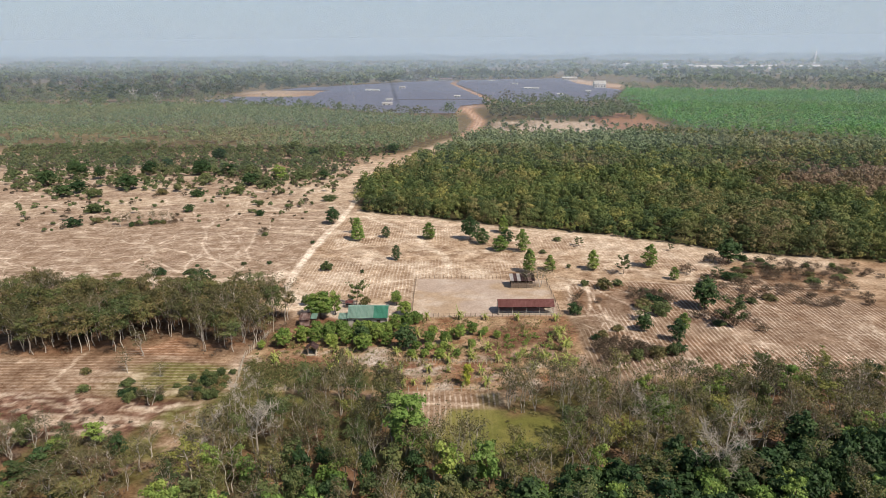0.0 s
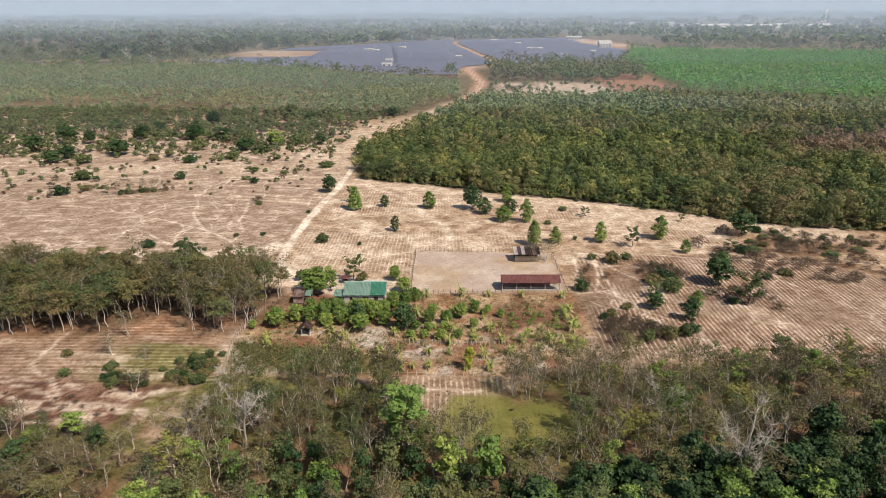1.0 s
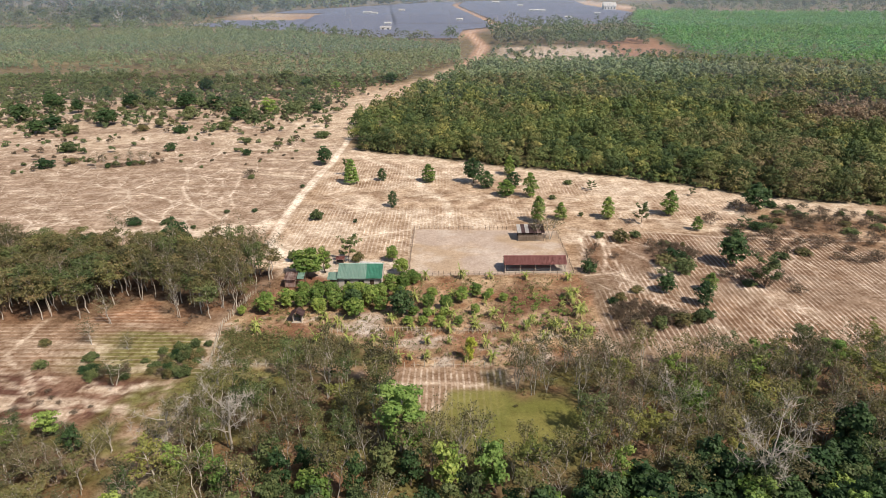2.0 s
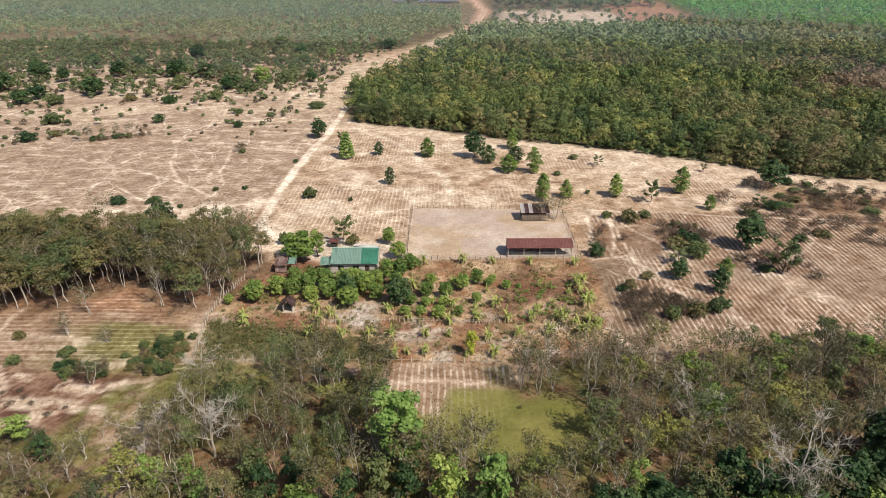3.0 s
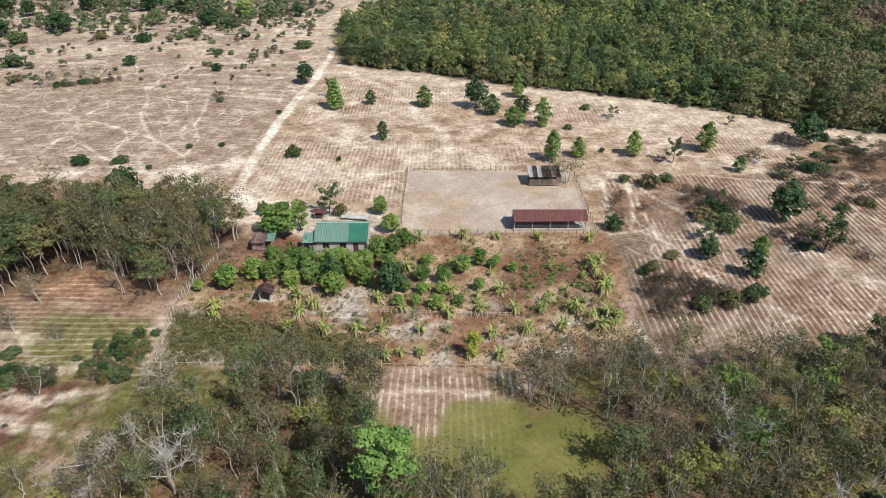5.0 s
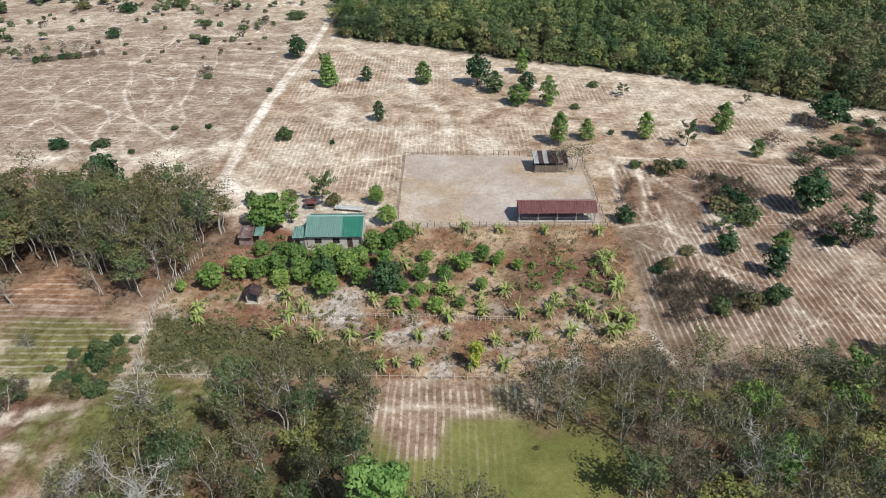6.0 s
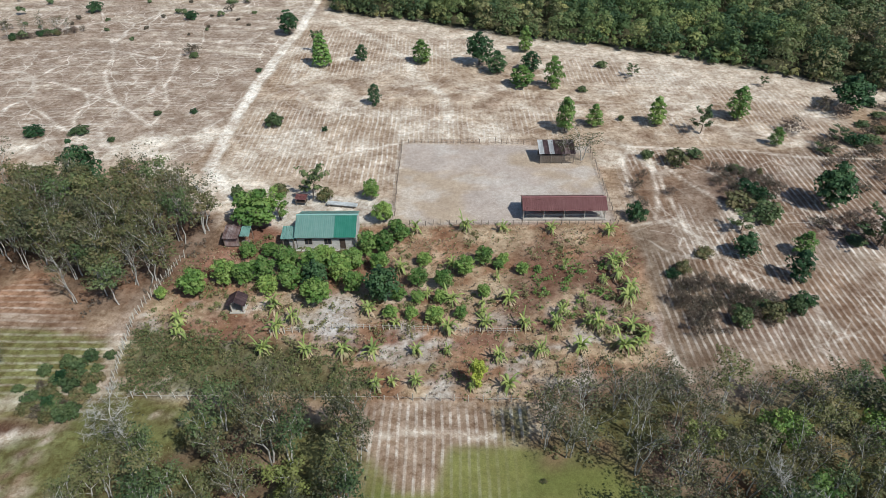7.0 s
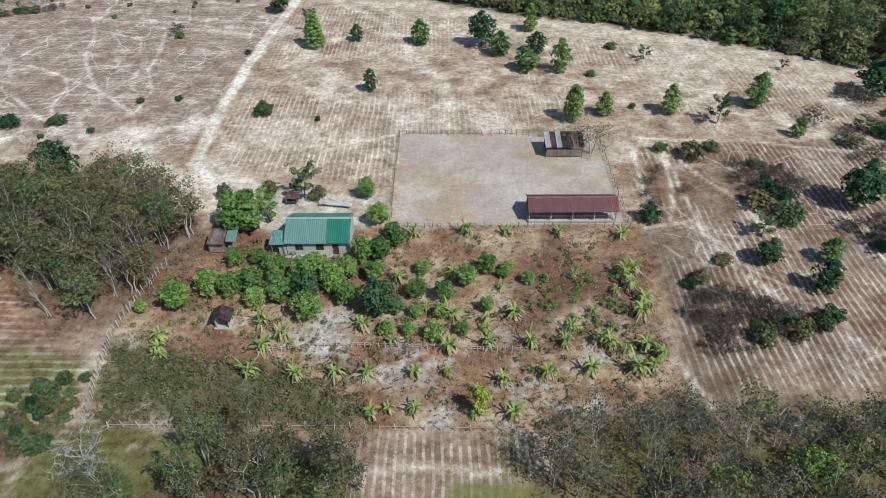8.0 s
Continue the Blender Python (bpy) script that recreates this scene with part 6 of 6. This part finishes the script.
for x, y, h, w in ((4.2, 100.5, 0.35, 0.8),):
    grow("green_shrub", 4, x, y, h, w)

# ---- the orchard and the house garden ----
for x, y, h, w in ((-44, 126.5, 5.4, 4.6), (-48.5, 125.3, 2.6, 2.1), (-39.3, 135.6, 2.9, 3.2), (-36, 136.2, 2.6, 3), (-40.6, 129.4, 4.6, 4.2), (-38, 129.5, 4.4, 3.8), (-35.3, 130.3, 4.8, 4.4),
                   (-32.7, 133.4, 4.4, 4.4), (-30.7, 129, 4.8, 4.4), (-26.3, 126.2, 4.9, 4.6), (-24.3, 131.7, 4.8, 4.4), (-22.8, 134.1, 4.2, 4.2), (-21.8, 129.2, 4.0, 3.8), (-28.5, 132.8, 4.8, 4.4),
                   (-26.8, 134.6, 4.2, 4), (-33.5, 127.5, 3.6, 3.4), (-21, 137.8, 4.4, 4.3), (-18.6, 138, 5, 3.6), (-23.3, 152.9, 4.3, 3.4), (-20.2, 146.4, 4.4, 4.1)):
    grow("mango_tree", 5, x, y, h * 0.93, w * 0.9)
for x, y, h, w in ((-3.3, 136.7, 3.2, 3), (-6.1, 133.8, 3.8, 3.2), (-12.5, 130.9, 3.2, 2.9), (-9, 130.7, 3.5, 2.9), (-12.3, 127.3, 2.1, 2.1), (-9.2, 127.5, 2.4, 2.1), (-15.7, 124.1, 2, 2.3),
                   (-12.8, 124.1, 2, 2.1), (-9.5, 123.8, 2.5, 2.8), (-6.1, 124.8, 2, 2), (-12.2, 135.5, 2.3, 2.5), (-1.1, 135.7, 1.5, 1.8), (-3.1, 129, 2.5, 2), (2.4, 134.8, 2, 2.1), (-0.5, 136.9, 1.9, 2),
                   (-15.1, 127.8, 2.3, 2.5), (-16.5, 141.5, 3, 3), (-18.8, 134, 3.5, 3.2), (-17.5, 143.5, 2.6, 2.8)):
    grow("mango_tree", 5, x, y, h, w, label="small round green fruit tree in the orchard rows")
grow("mango_tree", 5, -40.3, 143.4, 7.4, 7.4, label="large round yellow-green tree behind the house")
grow("green_tree", 4, -37.2, 145.6, 6.4, 5.0)
for x, y, h, w in ((-31.2, 152, 2.4, 3), (-46.3, 151.2, 2.8, 2.5), (-39.4, 153.3, 2.0, 3.2)):
    grow("green_shrub", 4, x, y, h, w)
BANANAS = ((15.6, 137.1), (17.6, 131.8), (18.4, 122.6), (-14.5, 143.7), (-6.6, 144.7), (-0.6, 145), (7.1, 145.4), (16.3, 145.7), (17.1, 138.2), (16.1, 134.7), (16.9, 129.5), (12.2, 123.6), (16.7, 124.2), (15.2, 120.1), (17, 120.7),
           (-15.5, 133.5), (-8, 135), (-7.6, 127.4), (0.5, 128.2), (-2.6, 123), (2.5, 123.4), (6.8, 123.7), (-18.7, 124.6), (-32.1, 124.6), (-30.4, 120.3), (-25.4, 116.3), (-20.7, 116.7),
           (-17, 117.2), (-11.3, 117.6), (-15.7, 111.7), (-10.7, 112.5), (0.4, 112.7), (4.4, 118.6), (9.6, 119.7), (-7.5, 121.9), (-30.9, 116.1), (-0.8, 117.2), (-28.7, 122.1), (11.2, 124.6), (-44, 121), (-43, 118.5))
for x, y in BANANAS:
    lush = 1.06 if x > 10 and y < 140 else 1.0
    grow("banana_plant", 4, x, y, lush * RNG.uniform(2.3, 3.2), lush * RNG.uniform(2.4, 3.4))
for x, y in scatter([(-14, 111.5), (-15, 122), (-14, 128), (0, 134), (16, 142), (18, 122), (10, 116), (3, 112)], 5.6, 0.5, 47):
    if not any(math.hypot(x - a, y - b) < 1.8 for a, b in BANANAS):
        grow("banana_plant", 4, x, y, RNG.uniform(1.5, 2.3), RNG.uniform(1.5, 2.4))
grow("bamboo_clump", 1, -3.3, 112.7, 4.4, 2.8)

# ---- weeds, tufts and litter ----
def tufts(name, label, poly, count, size, material, seed, tall=0.25, keep=None):
    """Loose tufts too many to count, as one object."""
    r = np.random.default_rng(seed)
    p = np.array(poly)
    x, y = r.uniform(p[:, 0].min(), p[:, 0].max(), count), r.uniform(p[:, 1].min(), p[:, 1].max(), count)
    ok = inside(x + 3 * (fbm(x / 4, y / 4, seed + 9) - 0.5), y + 3 * (fbm(x / 4, y / 4, seed + 12) - 0.5), poly) & (fbm(x / 5, y / 5, seed) > 0.42)
    x, y = x[ok], y[ok]
    n = len(x)
    at = np.stack([x, y, np.full(n, 0.0)], 1).repeat(4, axis=0) + r.normal(0, 1, (n * 4, 3)) * np.array([size * 0.5, size * 0.5, 0])
    at[:, 2] = tall * r.uniform(0.3, 1.0, n * 4) + 0.1
    out = r.normal(0, 1, (n * 4, 3)) + np.array([0, 0, 0.8])
    v, f = leaf_quads(r, at, out, size)
    me = mesh_np(name, v, f, material)
    me.attributes.new("tint", "FLOAT", "POINT").data.foreach_set("value", r.uniform(0, 1, n).repeat(12).astype(np.float32))
    return tagged(new(name, me), label, "grass", "", "stuff")


tufts("orchard_weeds", "green weeds between the orchard trees", ORCHARD, 2200, 0.14, M_MANGO, 51, 0.3)
tufts("orchard_straw", "straw and dead banana litter on orchard soil", ORCHARD, 4200, 0.15, M_STRAW, 52, 0.12)
tufts("orchard_brush", "brown dead weeds on orchard soil", ORCHARD, 2600, 0.14, M_SCRUB, 53, 0.3)
tufts("lower_weeds", "dense green and brown weeds in the low corner", [(-50, 119), (-47, 108.4), (-20, 110), (-15, 113), (-31, 118.5)], 5200, 0.14, M_SHRUB, 54, 0.2)

# low weeds that grow in patches
r = np.random.default_rng(81)
wx_, wy_ = r.uniform(-49, 19, 900), r.uniform(108.5, 144, 900)
ok = inside(wx_, wy_, ORCHARD) & (fbm(wx_ / 5, wy_ / 4, 83) > 0.5)
sp = np.stack([wx_[ok], wy_[ok]], 1)
thicket("weed_patches", "low green weeds in patches on the orchard floor", sp, r.uniform(0.3, 0.9, len(sp)), r.uniform(0.8, 2.0, len(sp)), 40, 0.2, M_RUBBER, "weeds", 0.0, 84)
thicket("garden_weeds", "bright low weeds by the banana rows", np.stack([r.uniform(4, 15, 60), r.uniform(124, 138, 60)], 1), r.uniform(0.3, 0.8, 60), r.uniform(0.8, 1.8, 60), 40, 0.2, M_MANGO, "weeds", 0.0, 85)
r = np.random.default_rng(86)
sp = scatter([(-50, 119), (-47, 108.4), (-20, 110), (-15, 112.5), (-31, 118)], 1.25, 0.5, 87)
thicket("corner_weeds", "dense dark olive and brown weeds in the low corner", sp, r.uniform(0.4, 1.3, len(sp)), r.uniform(1.0, 2.2, len(sp)), 60, 0.15, M_RUBBER, "weeds", 0.0, 88)
